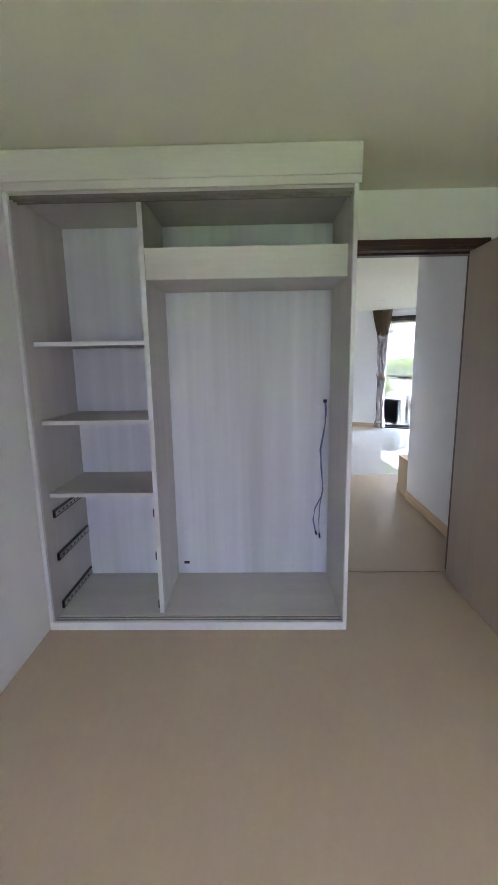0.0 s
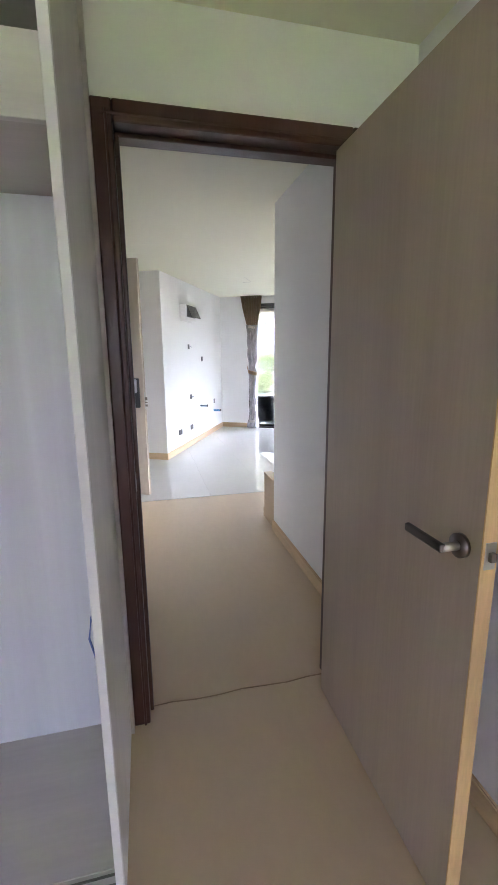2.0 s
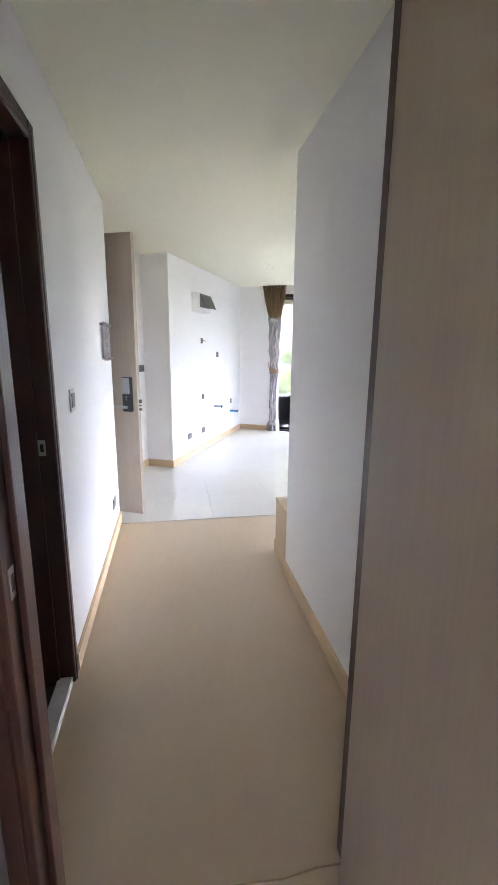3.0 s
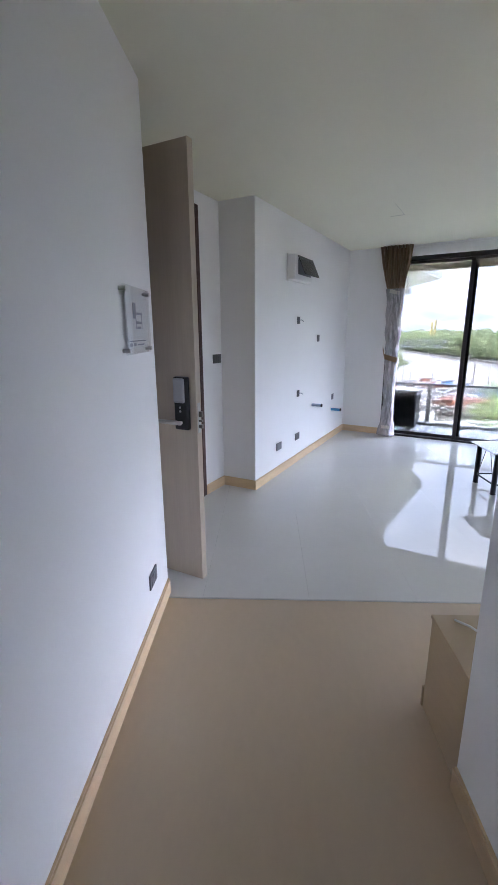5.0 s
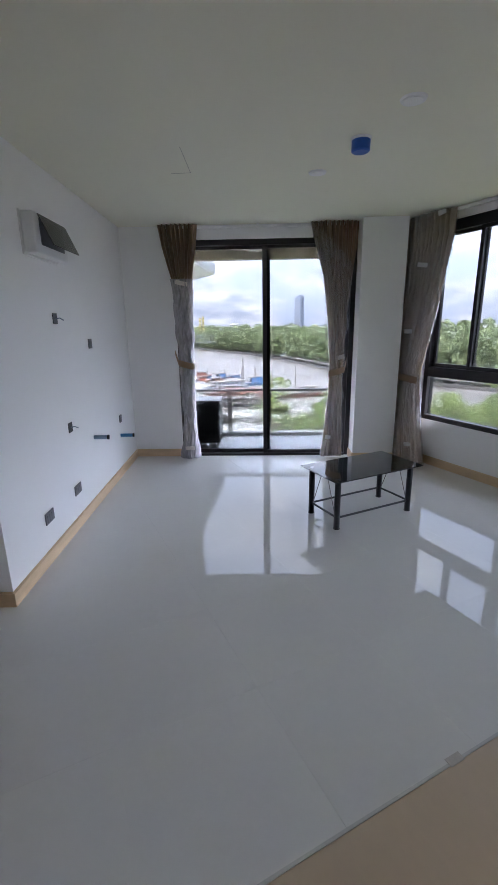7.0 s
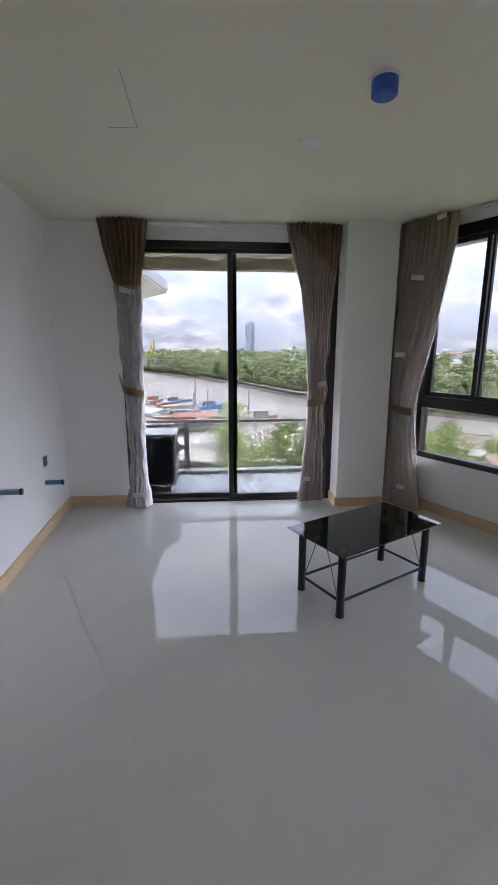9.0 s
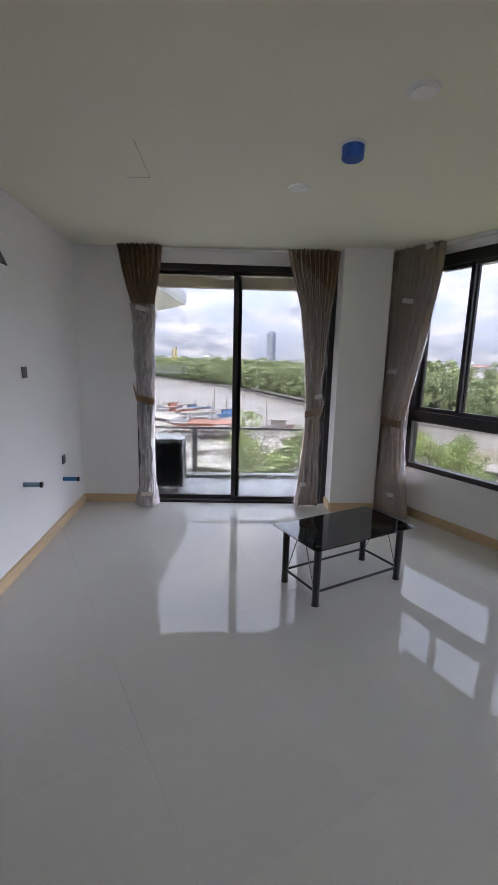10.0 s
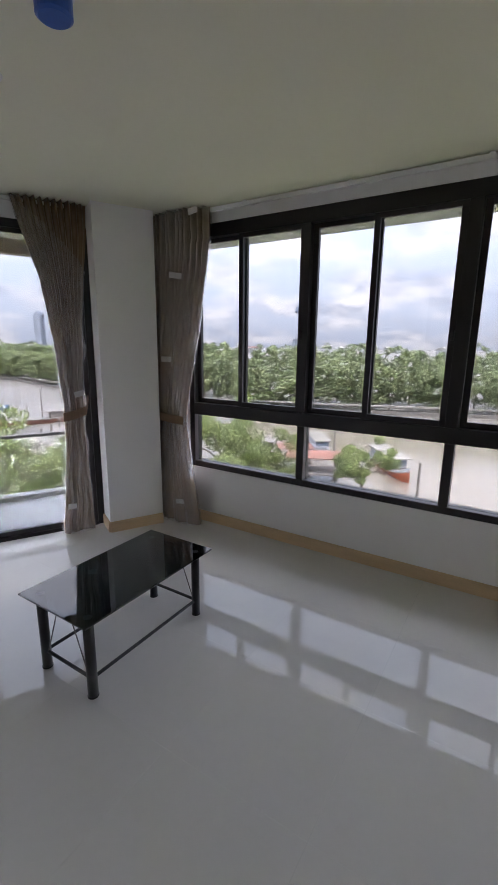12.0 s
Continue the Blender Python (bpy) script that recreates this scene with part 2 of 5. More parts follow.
def rod(bm, a, b, r, seg=12, r2=None, m=None):
    """A round bar from a to b."""
    a, b = Vector(a), Vector(b)
    turn = (b - a).to_track_quat("Z", "Y").to_matrix().to_4x4()
    mm = Matrix.Translation((a + b) / 2) @ turn
    bmesh.ops.create_cone(bm, cap_ends=True, segments=seg, radius1=r, radius2=r if r2 is None else r2, depth=(b - a).length, matrix=(m or Matrix()) @ mm)


def tube(bm, pts, r, seg=6):
    """A bent round bar through pts."""
    rings = []
    for i, p in enumerate(pts):
        p = Vector(p)
        d = (Vector(pts[min(i + 1, len(pts) - 1)]) - Vector(pts[max(i - 1, 0)])).normalized()
        q = d.to_track_quat("Z", "Y")
        rings.append([bm.verts.new(p + q @ Vector((r * math.cos(6.2832 * k / seg), r * math.sin(6.2832 * k / seg), 0))) for k in range(seg)])
    for a, b in zip(rings, rings[1:]):
        for k in range(seg):
            bm.faces.new((a[k], a[(k + 1) % seg], b[(k + 1) % seg], b[k]))
    bm.faces.new(rings[0][::-1])
    bm.faces.new(rings[-1])


def B():
    return bmesh.new()


def link(name, bm, material, smooth=False):
    bmesh.ops.recalc_face_normals(bm, faces=bm.faces)
    me = bpy.data.meshes.new(name)
    bm.to_mesh(me)
    bm.free()
    me.materials.append(material)
    if smooth:
        for p in me.polygons:
            p.use_smooth = True
    return new(name, me)


def thing(name, label, category, at=(0, 0, 0), group="", kind=""):
    """An empty at the base of a thing, to carry its parts."""
    ob = new(name)
    ob.empty_display_size = 0.1
    ob.location = at
    return tagged(ob, label, category, group, kind)


def part(name, bm, material, parent, label="", smooth=False):
    """One mesh under a thing, or under a part of it. Its vertices are in world coordinates."""
    ob = link(name, bm, material, smooth)
    ob.parent = parent
    if parent.type == "EMPTY":
        ob.matrix_parent_inverse = Matrix.Translation(parent.location).inverted()
    return tagged(ob, label)


def structure(name, bm, material, label="", category=""):
    return tagged(link(name, bm, material), label, category, "", "structure")


def boxpart(name, dims, material, parent, m=None, bevel=0.0, label=""):
    bm = B()
    box(bm, *dims, m, bevel)
    return part(name, bm, material, parent, label)


# ---- walls, floors, ceilings ----
def left_pt(u, v):
    p = LEFT @ Vector((u, v, 0))
    return (p.x, p.y)


def slide_pt(s, n):
    p = SLIDE @ Vector((s, n, 0))
    return (p.x, p.y)


HL, HR = 0.702, 1.829          # hall sides
BL, BR = -0.851, 1.82          # bedroom sides
YD = 2.737                     # bedroom side of the door wall
YB = 2.85                      # hall side of it
YT = 5.35                      # edge of the tiled floor
XW = 4.97                      # inner face of the window wall
YS = 4.385                     # end of the hall's long wall
# The unseen south end is set back to let in more window light.
YL = 1.95                      # south end of the living room
BZ = 2.372                     # bedroom ceiling

bm = B()
box(bm, BL - 0.12, BL, -1.7, YB, 0, BZ)
structure("wall_bedroom_west", bm, PAINT, "white painted plaster wall", "wall")
bm = B()
box(bm, BR, BR + 0.12, -1.7, YD, 0, BZ)
structure("wall_bedroom_east", bm, PAINT, "white painted plaster wall", "wall")
bm = B()
box(bm, BL, 0.78, YD, YB, 0, BZ)
box(bm, 1.645, BR + 0.12, YD, YB, 0, BZ)
box(bm, 0.78, 1.645, YD, YB, 2.095, BZ)
structure("wall_bedroom_north", bm, PAINT, "white painted plaster wall with a doorway", "wall")
bm = B()
box(bm, BL - 0.12, 0.1, -1.82, -1.7, 0, BZ)
box(bm, 1.1, BR + 0.12, -1.82, -1.7, 0, BZ)
box(bm, 0.1, 1.1, -1.82, -1.7, 0, 0.75)
box(bm, 0.1, 1.1, -1.82, -1.7, 2.05, BZ)
structure("wall_bedroom_south", bm, PAINT, "white painted plaster wall with a wide window opening", "wall")
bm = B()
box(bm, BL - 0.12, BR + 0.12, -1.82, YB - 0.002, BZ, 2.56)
structure("ceiling_bedroom", bm, CEIL, "white painted ceiling, warm bounced light in its colour", "ceiling")

END = left_pt(-0.329, -4.375)
bm = B()
box(bm, HL - 0.11, HL, YB, 2.885, 0, CEIL_Z)
box(bm, HL - 0.11, HL, 2.885, 3.69, 2.105, CEIL_Z)
prism(bm, [(HL - 0.11, 3.69), (HL, 3.69), (HL, 5.40), END, (END[0] - 0.1, END[1] - 0.1), (HL - 0.11, 5.25)], 0, CEIL_Z)
structure("wall_hall_west", bm, PAINT, "white painted hall wall with a bathroom doorway", "wall")
bm = B()
box(bm, HR, HR + 0.12, YB, YS, 0, CEIL_Z)
box(bm, BR + 0.12, BR + 0.128, YL, YB, 0, CEIL_Z)
structure("wall_hall_east", bm, PAINT, "white painted hall wall", "wall")
bm = B()
box(bm, HR + 0.12, XW + 0.13, YL - 0.12, YL, 0, CEIL_Z)
structure("wall_living_south", bm, PAINT, "white painted plaster wall", "wall")
# Window units south of y = 4.90 are unseen, added to light the hall.
WY0, WY1 = 2.92, 7.85          # window opening
bm = B()
box(bm, XW, XW + 0.13, YL, 8.45, 0, 0.465)
box(bm, XW, XW + 0.13, YL, 8.45, 2.325, CEIL_Z)
box(bm, XW, XW + 0.13, YL, WY0, 0.465, 2.325)
box(bm, XW, XW + 0.13, WY1, 8.45, 0.465, 2.325)
structure("wall_living_east", bm, PAINT, "white painted wall with a wide window", "wall")
bm = B()
prism(bm, [slide_pt(2.405, -0.205), slide_pt(2.835, -0.205), (XW, 8.30), slide_pt(2.75, 0.30), slide_pt(2.405, 0.30)], 0, CEIL_Z)
structure("column", bm, PAINT, "white painted corner column", "column")
SL0, SL1, SLZ = 0.535, 2.406, 2.27
bm = B()
box(bm, -0.35, SL0, 0, 0.13, 0, CEIL_Z, SLIDE)
box(bm, SL0, 2.405, 0, 0.13, SLZ, CEIL_Z, SLIDE)
structure("wall_living_north", bm, PAINT, "white painted wall round a glazed sliding door", "wall")
bm = B()
prism(bm, [left_pt(-0.329, -2.742), left_pt(0, -2.742), left_pt(0, -0.004), left_pt(-0.329, -0.004)], 0, CEIL_Z)
structure("wall_kitchen", bm, PAINT, "white painted thick wall with sockets and pipe stubs", "wall")
ED0, ED1, EDZ = -4.275, -3.048, 2.306   # entrance opening
bm = B()
box(bm, -0.449, -0.329, -4.42, ED0, 0, CEIL_Z, LEFT)
box(bm, -0.449, -0.329, ED1, -2.742, 0, CEIL_Z, LEFT)
box(bm, -0.449, -0.329, ED0, ED1, EDZ, CEIL_Z, LEFT)
structure("wall_entrance", bm, PAINT, "white painted wall round the entrance door", "wall")
# Unseen walls, added to keep daylight from leaking in at the entrance.
bm = B()
box(bm, -1.75, -1.63, -5.2, -1.9, -0.1, 2.5, LEFT)
box(bm, -1.63, -0.33, -2.02, -1.9, -0.1, 2.5, LEFT)
box(bm, -1.63, -0.45, -5.2, -5.08, -0.1, 2.5, LEFT)
structure("wall_corridor_closure", bm, PAINT, "plain unseen wall added to close the corridor against daylight", "wall")
bm = B()
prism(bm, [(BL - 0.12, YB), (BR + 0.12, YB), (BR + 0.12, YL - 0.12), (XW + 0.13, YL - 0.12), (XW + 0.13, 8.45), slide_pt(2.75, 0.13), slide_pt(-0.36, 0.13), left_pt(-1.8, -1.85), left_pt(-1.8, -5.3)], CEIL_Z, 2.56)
structure("ceiling", bm, CEIL, "white painted ceiling, warm bounced light in its colour", "ceiling")

bm = B()
box(bm, BL - 0.12, BR + 0.12, -1.82, YB, -0.12, 0)
box(bm, HL, HR + 0.12, YB, YT, -0.12, 0)
box(bm, HR + 0.12, XW, YL - 0.12, YT, -0.12, 0)
structure("floor_laminate", bm, LAMI, "beige wood-look laminate floor", "floor")
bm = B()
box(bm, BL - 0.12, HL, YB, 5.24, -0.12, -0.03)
structure("floor_bathroom", bm, UNLITBATH, "bathroom floor with its unlit darkness in the colour", "floor")
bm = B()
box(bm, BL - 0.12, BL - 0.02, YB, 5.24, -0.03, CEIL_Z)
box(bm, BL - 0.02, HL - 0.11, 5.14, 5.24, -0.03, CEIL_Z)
structure("wall_bathroom", bm, UNLITBATH, "bathroom wall with its unlit darkness in the colour", "wall")


def clip(poly, keep):
    """The part of a convex outline inside another convex outline (both counter-clockwise)."""
    for (ax, ay), (bx, by) in zip(keep, keep[1:] + keep[:1]):
        out = []
        side = lambda p: (bx - ax) * (p[1] - ay) - (by - ay) * (p[0] - ax)
        for p, q in zip(poly, poly[1:] + poly[:1]):
            a, b = side(p), side(q)
            if a >= 0:
                out.append(p)
            if (a >= 0) != (b >= 0):
                k = a / (a - b)
                out.append((p[0] + k * (q[0] - p[0]), p[1] + k * (q[1] - p[1])))
        poly = out
        if len(poly) < 3:
            return []
    return poly


ROOM = [(-0.02, YT + 0.004), (XW, YT + 0.004), (XW, 8.07), slide_pt(0, 0.0), left_pt(-0.329, -2.7), left_pt(-0.40, -4.4)]
bm = B()
prism(bm, [(-0.9, YT + 0.004), (XW, YT + 0.004), (XW, 8.3), slide_pt(2.7, 0.0), slide_pt(0, 0.0), left_pt(-1.7, -1.95), left_pt(-1.7, -5.15)], -0.12, -0.003)
floor_tiles = structure("floor_tiled", bm, GROUT, "glossy cream porcelain tile floor", "floor")


def skirting(name, a, b, side, h=0.085, t=0.013):
    """A skirting board on the floor from a to b; side is +1 when the room lies to the left of that line."""
    d = Vector((b[0] - a[0], b[1] - a[1], 0))
    m = pose(a[0], a[1], 0, 0, 0, math.degrees(math.atan2(d.y, d.x)))
    bm = B()
    y0, y1 = (0, t) if side > 0 else (-t, 0)
    box(bm, 0, d.length, y0, y1, 0, h - 0.006, m)
    box(bm, 0, d.length, y0 * 0.6, y1 * 0.6, h - 0.006, h, m)
    structure("baseboard", bm, SKIRT, "light wood skirting board", "skirting")


skirting("b", (HL, 3.70), (HL, 5.40), -1)
skirting("b", (HR, YB), (HR, YS), 1)
skirting("b", left_pt(0, -2.755), left_pt(0, 0), -1)
skirting("b", left_pt(-0.329, -2.742), left_pt(0, -2.742), -1)
skirting("b", left_pt(-0.329, ED1), left_pt(-0.329, -2.757), -1)
skirting("b", slide_pt(0.013, 0), slide_pt(SL0, 0), -1)
skirting("b", slide_pt(2.405, -0.205), slide_pt(2.835, -0.205), -1)
skirting("b", slide_pt(2.405, 0.008), slide_pt(2.405, -0.205), -1)
skirting("b", (XW, YL), (XW, 8.2), 1)
skirting("b", (BR, -1.7), (BR, YD), 1)
skirting("b", (HR + 0.12, YL), (XW, YL), 1)
bm = B()
for k in range(8):
    x = 0.82 + k * 0.098
    tube(bm, [(x, 2.806 + 0.006 * math.sin(k * 1.9), 0.0), (x + 0.1, 2.806 + 0.006 * math.sin(k * 1.9 + 1.9), 0.0)], 0.003, 5)
structure("floor_joint", bm, JOINT, "thin brown joint in the bedroom doorway", "trim")
bm = B()
box(bm, HL, XW, YT - 0.006, YT + 0.004, -0.01, 0.003)
structure("trim_floor", bm, STEEL, "thin metal strip between laminate and tiles", "trim")

# ---- bedroom ----
def wardrobe():
    x0, x1, y0, y1 = BL + 0.006, 0.764, 2.16, YD - 0.002
    w = thing("wardrobe", "open built-in wardrobe of pale ash board, its doors and drawers removed", "wardrobe", ((x0 + x1) / 2, (y0 + y1) / 2, 0))
    t = 0.02
    boxpart("side_panel", (x0, x0 + t, y0 + 0.02, y1 - 0.01, 0, 2.355), BOARD, w)
    boxpart("side_panel", (x1 - t, x1, y0 + 0.02, y1 - 0.01, 0, 2.355), BOARD, w)
    boxpart("front_edge", (x0, x0 + t, y0, y0 + 0.02, 0.046, 2.20), EDGE, w, None, 0.002, "white edge strip")
    boxpart("front_edge", (x1 - t, x1, y0, y0 + 0.02, 0.046, 2.20), EDGE, w, None, 0.002, "white edge strip")
    back = boxpart("back_panel", (x0 + t, x1 - t, y1 - 0.01, y1, 0, 2.355), BACKB, w)
    boxpart("scribe_strip", (x1, 0.776, 2.695, y1, 0, BZ - 0.004), BOARD, w)
    hole = B()
    box(hole, -0.20, -0.165, y1 - 0.012, y1 - 0.0102, 0.11, 0.128)
    part("knockout", hole, BLACKPL, back, "small dark knockout hole")
    boxpart("top_panel", (x0 + t, x1 - t, y0 + 0.02, y1 - 0.01, 2.20, 2.22), BOARDH, w)
    boxpart("header_panel", (x0, x1 + 0.012, y0 - 0.012, y0 + 0.012, 2.236, BZ - 0.006), FASCIA, w, None, 0.003)
    boxpart("filler_strip", (x0, x1 + 0.010, y0 - 0.006, y0 + 0.012, 2.20, 2.235), FASCIA, w)
    boxpart("floor_panel", (x0 + t, x1 - t, y0 + 0.075, y1 - 0.01, 0.018, 0.042), BOARDH, w)
    boxpart("plinth", (x0, x1, y0, y0 + 0.02, 0, 0.046), EDGE, w, None, 0.003, "white plinth board")
    track = boxpart("bottom_track", (x0 + t, x1 - t, y0 + 0.02, y0 + 0.075, 0.02, 0.037), BOARDH, w)
    for y in (0.034, 0.058):
        g = B()
        box(g, x0 + t, x1 - t, y0 + y, y0 + y + 0.005, 0.037, 0.041)
        part("track_groove", g, CRACK, track)
    track = boxpart("top_track", (x0 + t, x1 - t, y0 + 0.02, y0 + 0.09, 2.19, 2.20), BOARDH, w, None, 0, "sliding door track with dark lips")
    for y in (0.02, 0.05, 0.083):
        g = B()
        box(g, x0 + t, x1 - t, y0 + y, y0 + y + 0.004, 2.174, 2.19)
        part("track_lip", g, CRACK, track)
    dx = -0.262
    div = boxpart("divider", (dx, dx + 0.022, 2.262, y1 - 0.01, 0.042, 2.20), BOARD, w)
    e = B()
    box(e, dx - 0.001, dx + 0.023, 2.258, 2.262, 0.042, 2.18)
    part("edge_strip", e, EDGE, div)
    for z in (1.53, 1.128, 0.735):
        s = boxpart("shelf", (x0 + t, dx, 2.266, y1 - 0.01, z - 0.010, z + 0.010), BOARDH, w)
        e = B()
        box(e, x0 + t, dx, 2.262, 2.266, z - 0.0105, z + 0.0105)
        part("edge_strip", e, EDGE, s)
    s = boxpart("shelf", (dx + 0.022, x1 - t, 2.292, y1 - 0.01, 1.835, 1.855), BOARDH, w)
    boxpart("rail_fascia", (dx + 0.016, x1 - t, 2.272, 2.292, 1.829, 1.977), FASCIA, w, None, 0.002)
    # drawer runners
    for z in (0.625, 0.375, 0.085):
        for x, sgn in ((x0 + t, 1), (dx, -1)):
            r = B()
            a, b = sorted((x, x + sgn * 0.012))
            box(r, a, b, 2.275, 2.70, z - 0.022, z + 0.022)
            run = part("drawer_runner", r, BLACKPL, w, "black and steel drawer runner")
            r = B()
            a, b = sorted((x + sgn * 0.012, x + sgn * 0.016))
            box(r, a, b, 2.285, 2.69, z - 0.012, z + 0.012)
            part("runner_rail", r, STEEL, run)
            a, b = sorted((x + sgn * 0.016, x + sgn * 0.018))
            for k in range(7):
                r = B()
                box(r, a, b, 2.31 + 0.05 * k, 2.33 + 0.05 * k, z - 0.005, z + 0.005)
                part("runner_slot", r, BLACKPL, run)
    c = thing("electric_cable", "blue and grey loose wires hanging from the wardrobe back", "cable", (0.70, y1 - 0.02, 0.34))
    yb = y1 - 0.018
    k = B()
    tube(k, [(0.716, yb + 0.005, 1.18), (0.712, yb - 0.03, 1.15), (0.716, yb - 0.02, 1.05), (0.70, yb - 0.02, 0.96), (0.686, yb - 0.02, 0.88), (0.694, yb - 0.02, 0.76), (0.706, yb - 0.02, 0.66), (0.70, yb - 0.02, 0.58), (0.66, yb - 0.02, 0.50), (0.648, yb - 0.02, 0.42), (0.664, yb - 0.02, 0.345)], 0.004)
    part("wire", k, WIREB, c)
    k = B()
    tube(k, [(0.720, yb + 0.005, 1.18), (0.722, yb - 0.024, 1.12), (0.708, yb - 0.026, 0.99), (0.690, yb - 0.026, 0.88), (0.700, yb - 0.026, 0.74), (0.708, yb - 0.026, 0.62), (0.69, yb - 0.026, 0.53), (0.684, yb - 0.026, 0.42), (0.688, yb - 0.026, 0.33)], 0.0035)
    part("wire", k, WIREG, c)
    for a, b in (((0.664, yb - 0.02, 0.345), (0.672, yb - 0.02, 0.32)), ((0.688, yb - 0.026, 0.33), (0.692, yb - 0.026, 0.30))):
        k = B()
        rod(k, a, b, 0.006, 8)
        part("taped_end", k, BLACKPL, c)
    k = B()
    box(k, 0.705, 0.726, yb - 0.004, yb + 0.0065, 1.172, 1.192)
    part("grommet", k, BLACKPL, c)


wardrobe()


def door_frame(name, label, x0, x1, z1, depth0, depth1, m, lip=0.012, w=0.062):
    """A dark wooden door frame round the opening x0..x1 by z1 (outer sizes), through depth0..depth1."""
    f = thing(name, label, "door frame", tuple(m.translation), "", "structure")
    inv = Matrix.Translation(f.location)
    for side, a, b, za, zb in (("jamb", x0, x0 + w, 0, z1), ("jamb", x1 - w, x1, 0, z1), ("head", x0 + w, x1 - w, z1 - w, z1)):
        bm = B()
        box(bm, a, b, depth0 - lip, depth1 + lip, za, zb, m, 0.006)
        p = part(side, bm, DARKWOOD, f)
        # stop bead with a rounded nose, and a moulded line on the face
        bm = B()
        if side == "jamb":
            s0, s1 = (b, b + 0.014) if a == x0 else (a - 0.014, a)
            box(bm, s0, s1, depth0 + 0.05, depth1, za, zb - w, m, 0.004)
            mid = (a + b) / 2 + (0.012 if a == x0 else -0.012)
            for y in (depth0 - lip, depth1 + lip):
                rod(bm, (mid, y, za), (mid, y, zb - w / 2), 0.0045, 8, None, m)
        else:
            box(bm, a, b, depth0 + 0.05, depth1, za - 0.014, za, m, 0.004)
            for y in (depth0 - lip, depth1 + lip):
                rod(bm, (a - w * 0.6, y, za + 0.02), (b + w * 0.6, y, za + 0.02), 0.0045, 8, None, m)
        part("bead", bm, DARKWOOD, p)
    return f


FR = door_frame("door_frame_bedroom", "dark brown stained wooden door frame", 0.775, 1.652, 2.107, YD, YB, Matrix(), 0.012, 0.06)


sp = thing("strike_plate", "small steel strike plate on the bedroom door frame", "strike plate", (0.836, 2.768, 0.95))
boxpart("plate", (0.8352, 0.8374, 2.752, 2.780, 0.92, 0.985), STEEL, sp, None, 0.0005)
boxpart("slot", (0.8374, 0.8380, 2.760, 2.772, 0.935, 0.970), BLACKPL, sp)


def lever(parent, m, length=0.115, drop=0.0):
    """A lever handle on a round rose; m's y points out of the door, x towards the hinge."""
    bm = B()
    rod(bm, (0, 0, 0), (0, 0.012, 0), 0.027, 24, None, m)
    h = part("door_handle", bm, DSTEEL, parent, "darkened steel lever handle", True)
    bm = B()
    rod(bm, (0, 0.010, 0), (0, 0.052, 0), 0.010, 14, None, m)
    part("spindle", bm, STEEL, h, "", True)
    bm = B()
    box(bm, -0.008, length, 0.046, 0.060, -0.010 - drop, 0.010 - drop, m, 0.004)
    part("lever", bm, DSTEEL, h)


def bedroom_door():
    d = thing("door_bedroom", "open greyed oak veneer door with a raw wood edge", "door", (1.553, 2.73, 0), "", "structure")
    bm = B()
    box(bm, 1.5345, 1.5715, 1.957, 2.728, 0.006, 2.032)
    leaf = part("leaf", bm, OAK, d)
    bm = B()
    box(bm, 1.534, 1.572, 1.9535, 1.957, 0.006, 2.032)
    part("edge", bm, RAWWOOD, leaf, "raw yellow pine edge")
    lever(d, pose(1.5345, 2.012, 0.975, 0, 0, 90), 0.125)
    lever(d, pose(1.5715, 2.012, 0.975, 0, 0, -90) @ Matrix.Diagonal((-1, 1, 1, 1)), 0.12)
    bm = B()
    box(bm, 1.540, 1.566, 1.951, 1.9536, 0.945, 1.005, None, 0.001)
    pl = part("latch_plate", bm, STEEL, d, "steel latch plate")
    bm = B()
    box(bm, 1.546, 1.560, 1.940, 1.951, 0.965, 0.985, None, 0.002)
    part("latch_bolt", bm, DSTEEL, pl)
    for z in (0.25, 1.02, 1.80):
        bm = B()
        rod(bm, (1.545, 2.734, z - 0.05), (1.545, 2.734, z + 0.05), 0.006, 10)
        part("hinge", bm, STEEL, d)


bedroom_door()

# bedroom window behind the walk
bw = thing("window_1", "black aluminium window frame in the bedroom wall", "window", (0.6, -1.76, 0.75), "", "structure")
for dims in ((0.1, 0.15, -1.80, -1.72, 0.75, 2.05), (1.05, 1.1, -1.80, -1.72, 0.75, 2.05), (0.15, 1.05, -1.80, -1.72, 0.75, 0.80), (0.15, 1.05, -1.80, -1.72, 2.00, 2.05), (0.575, 0.625, -1.80, -1.72, 0.80, 2.00)):
    boxpart("window_frame", dims, BLACK, bw)
for a, b in ((0.15, 0.575), (0.625, 1.05)):
    boxpart("pane", (a, b, -1.763, -1.757, 0.80, 2.00), COOLGL, bw)

# ---- hall ----
HALLM = pose(HL, 0, 0, 0, 0, 90)      # x runs along the hall, y points into the wall
door_frame("door_frame_bathroom", "dark brown stained wooden frame round the bathroom doorway", 2.885, 3.69, 2.118, 0, 0.11, HALLM)
bm = B()
box(bm, 2.947, 3.628, 0.0, 0.06, -0.03, 0.03, HALLM, 0.003)
structure("door_sill", bm, MARBLE, "white marble door sill", "sill")
sp = thing("strike_plate", "small steel strike plate on the bathroom door frame", "strike plate", (HL - 0.03, 3.627, 1.05))
boxpart("plate", (HL - 0.050, HL - 0.024, 3.6255, 3.6278, 0.995, 1.055), STEEL, sp, None, 0.0005)
boxpart("slot", (HL - 0.043, HL - 0.031, 3.6248, 3.6254, 1.01, 1.04), BLACKPL, sp)


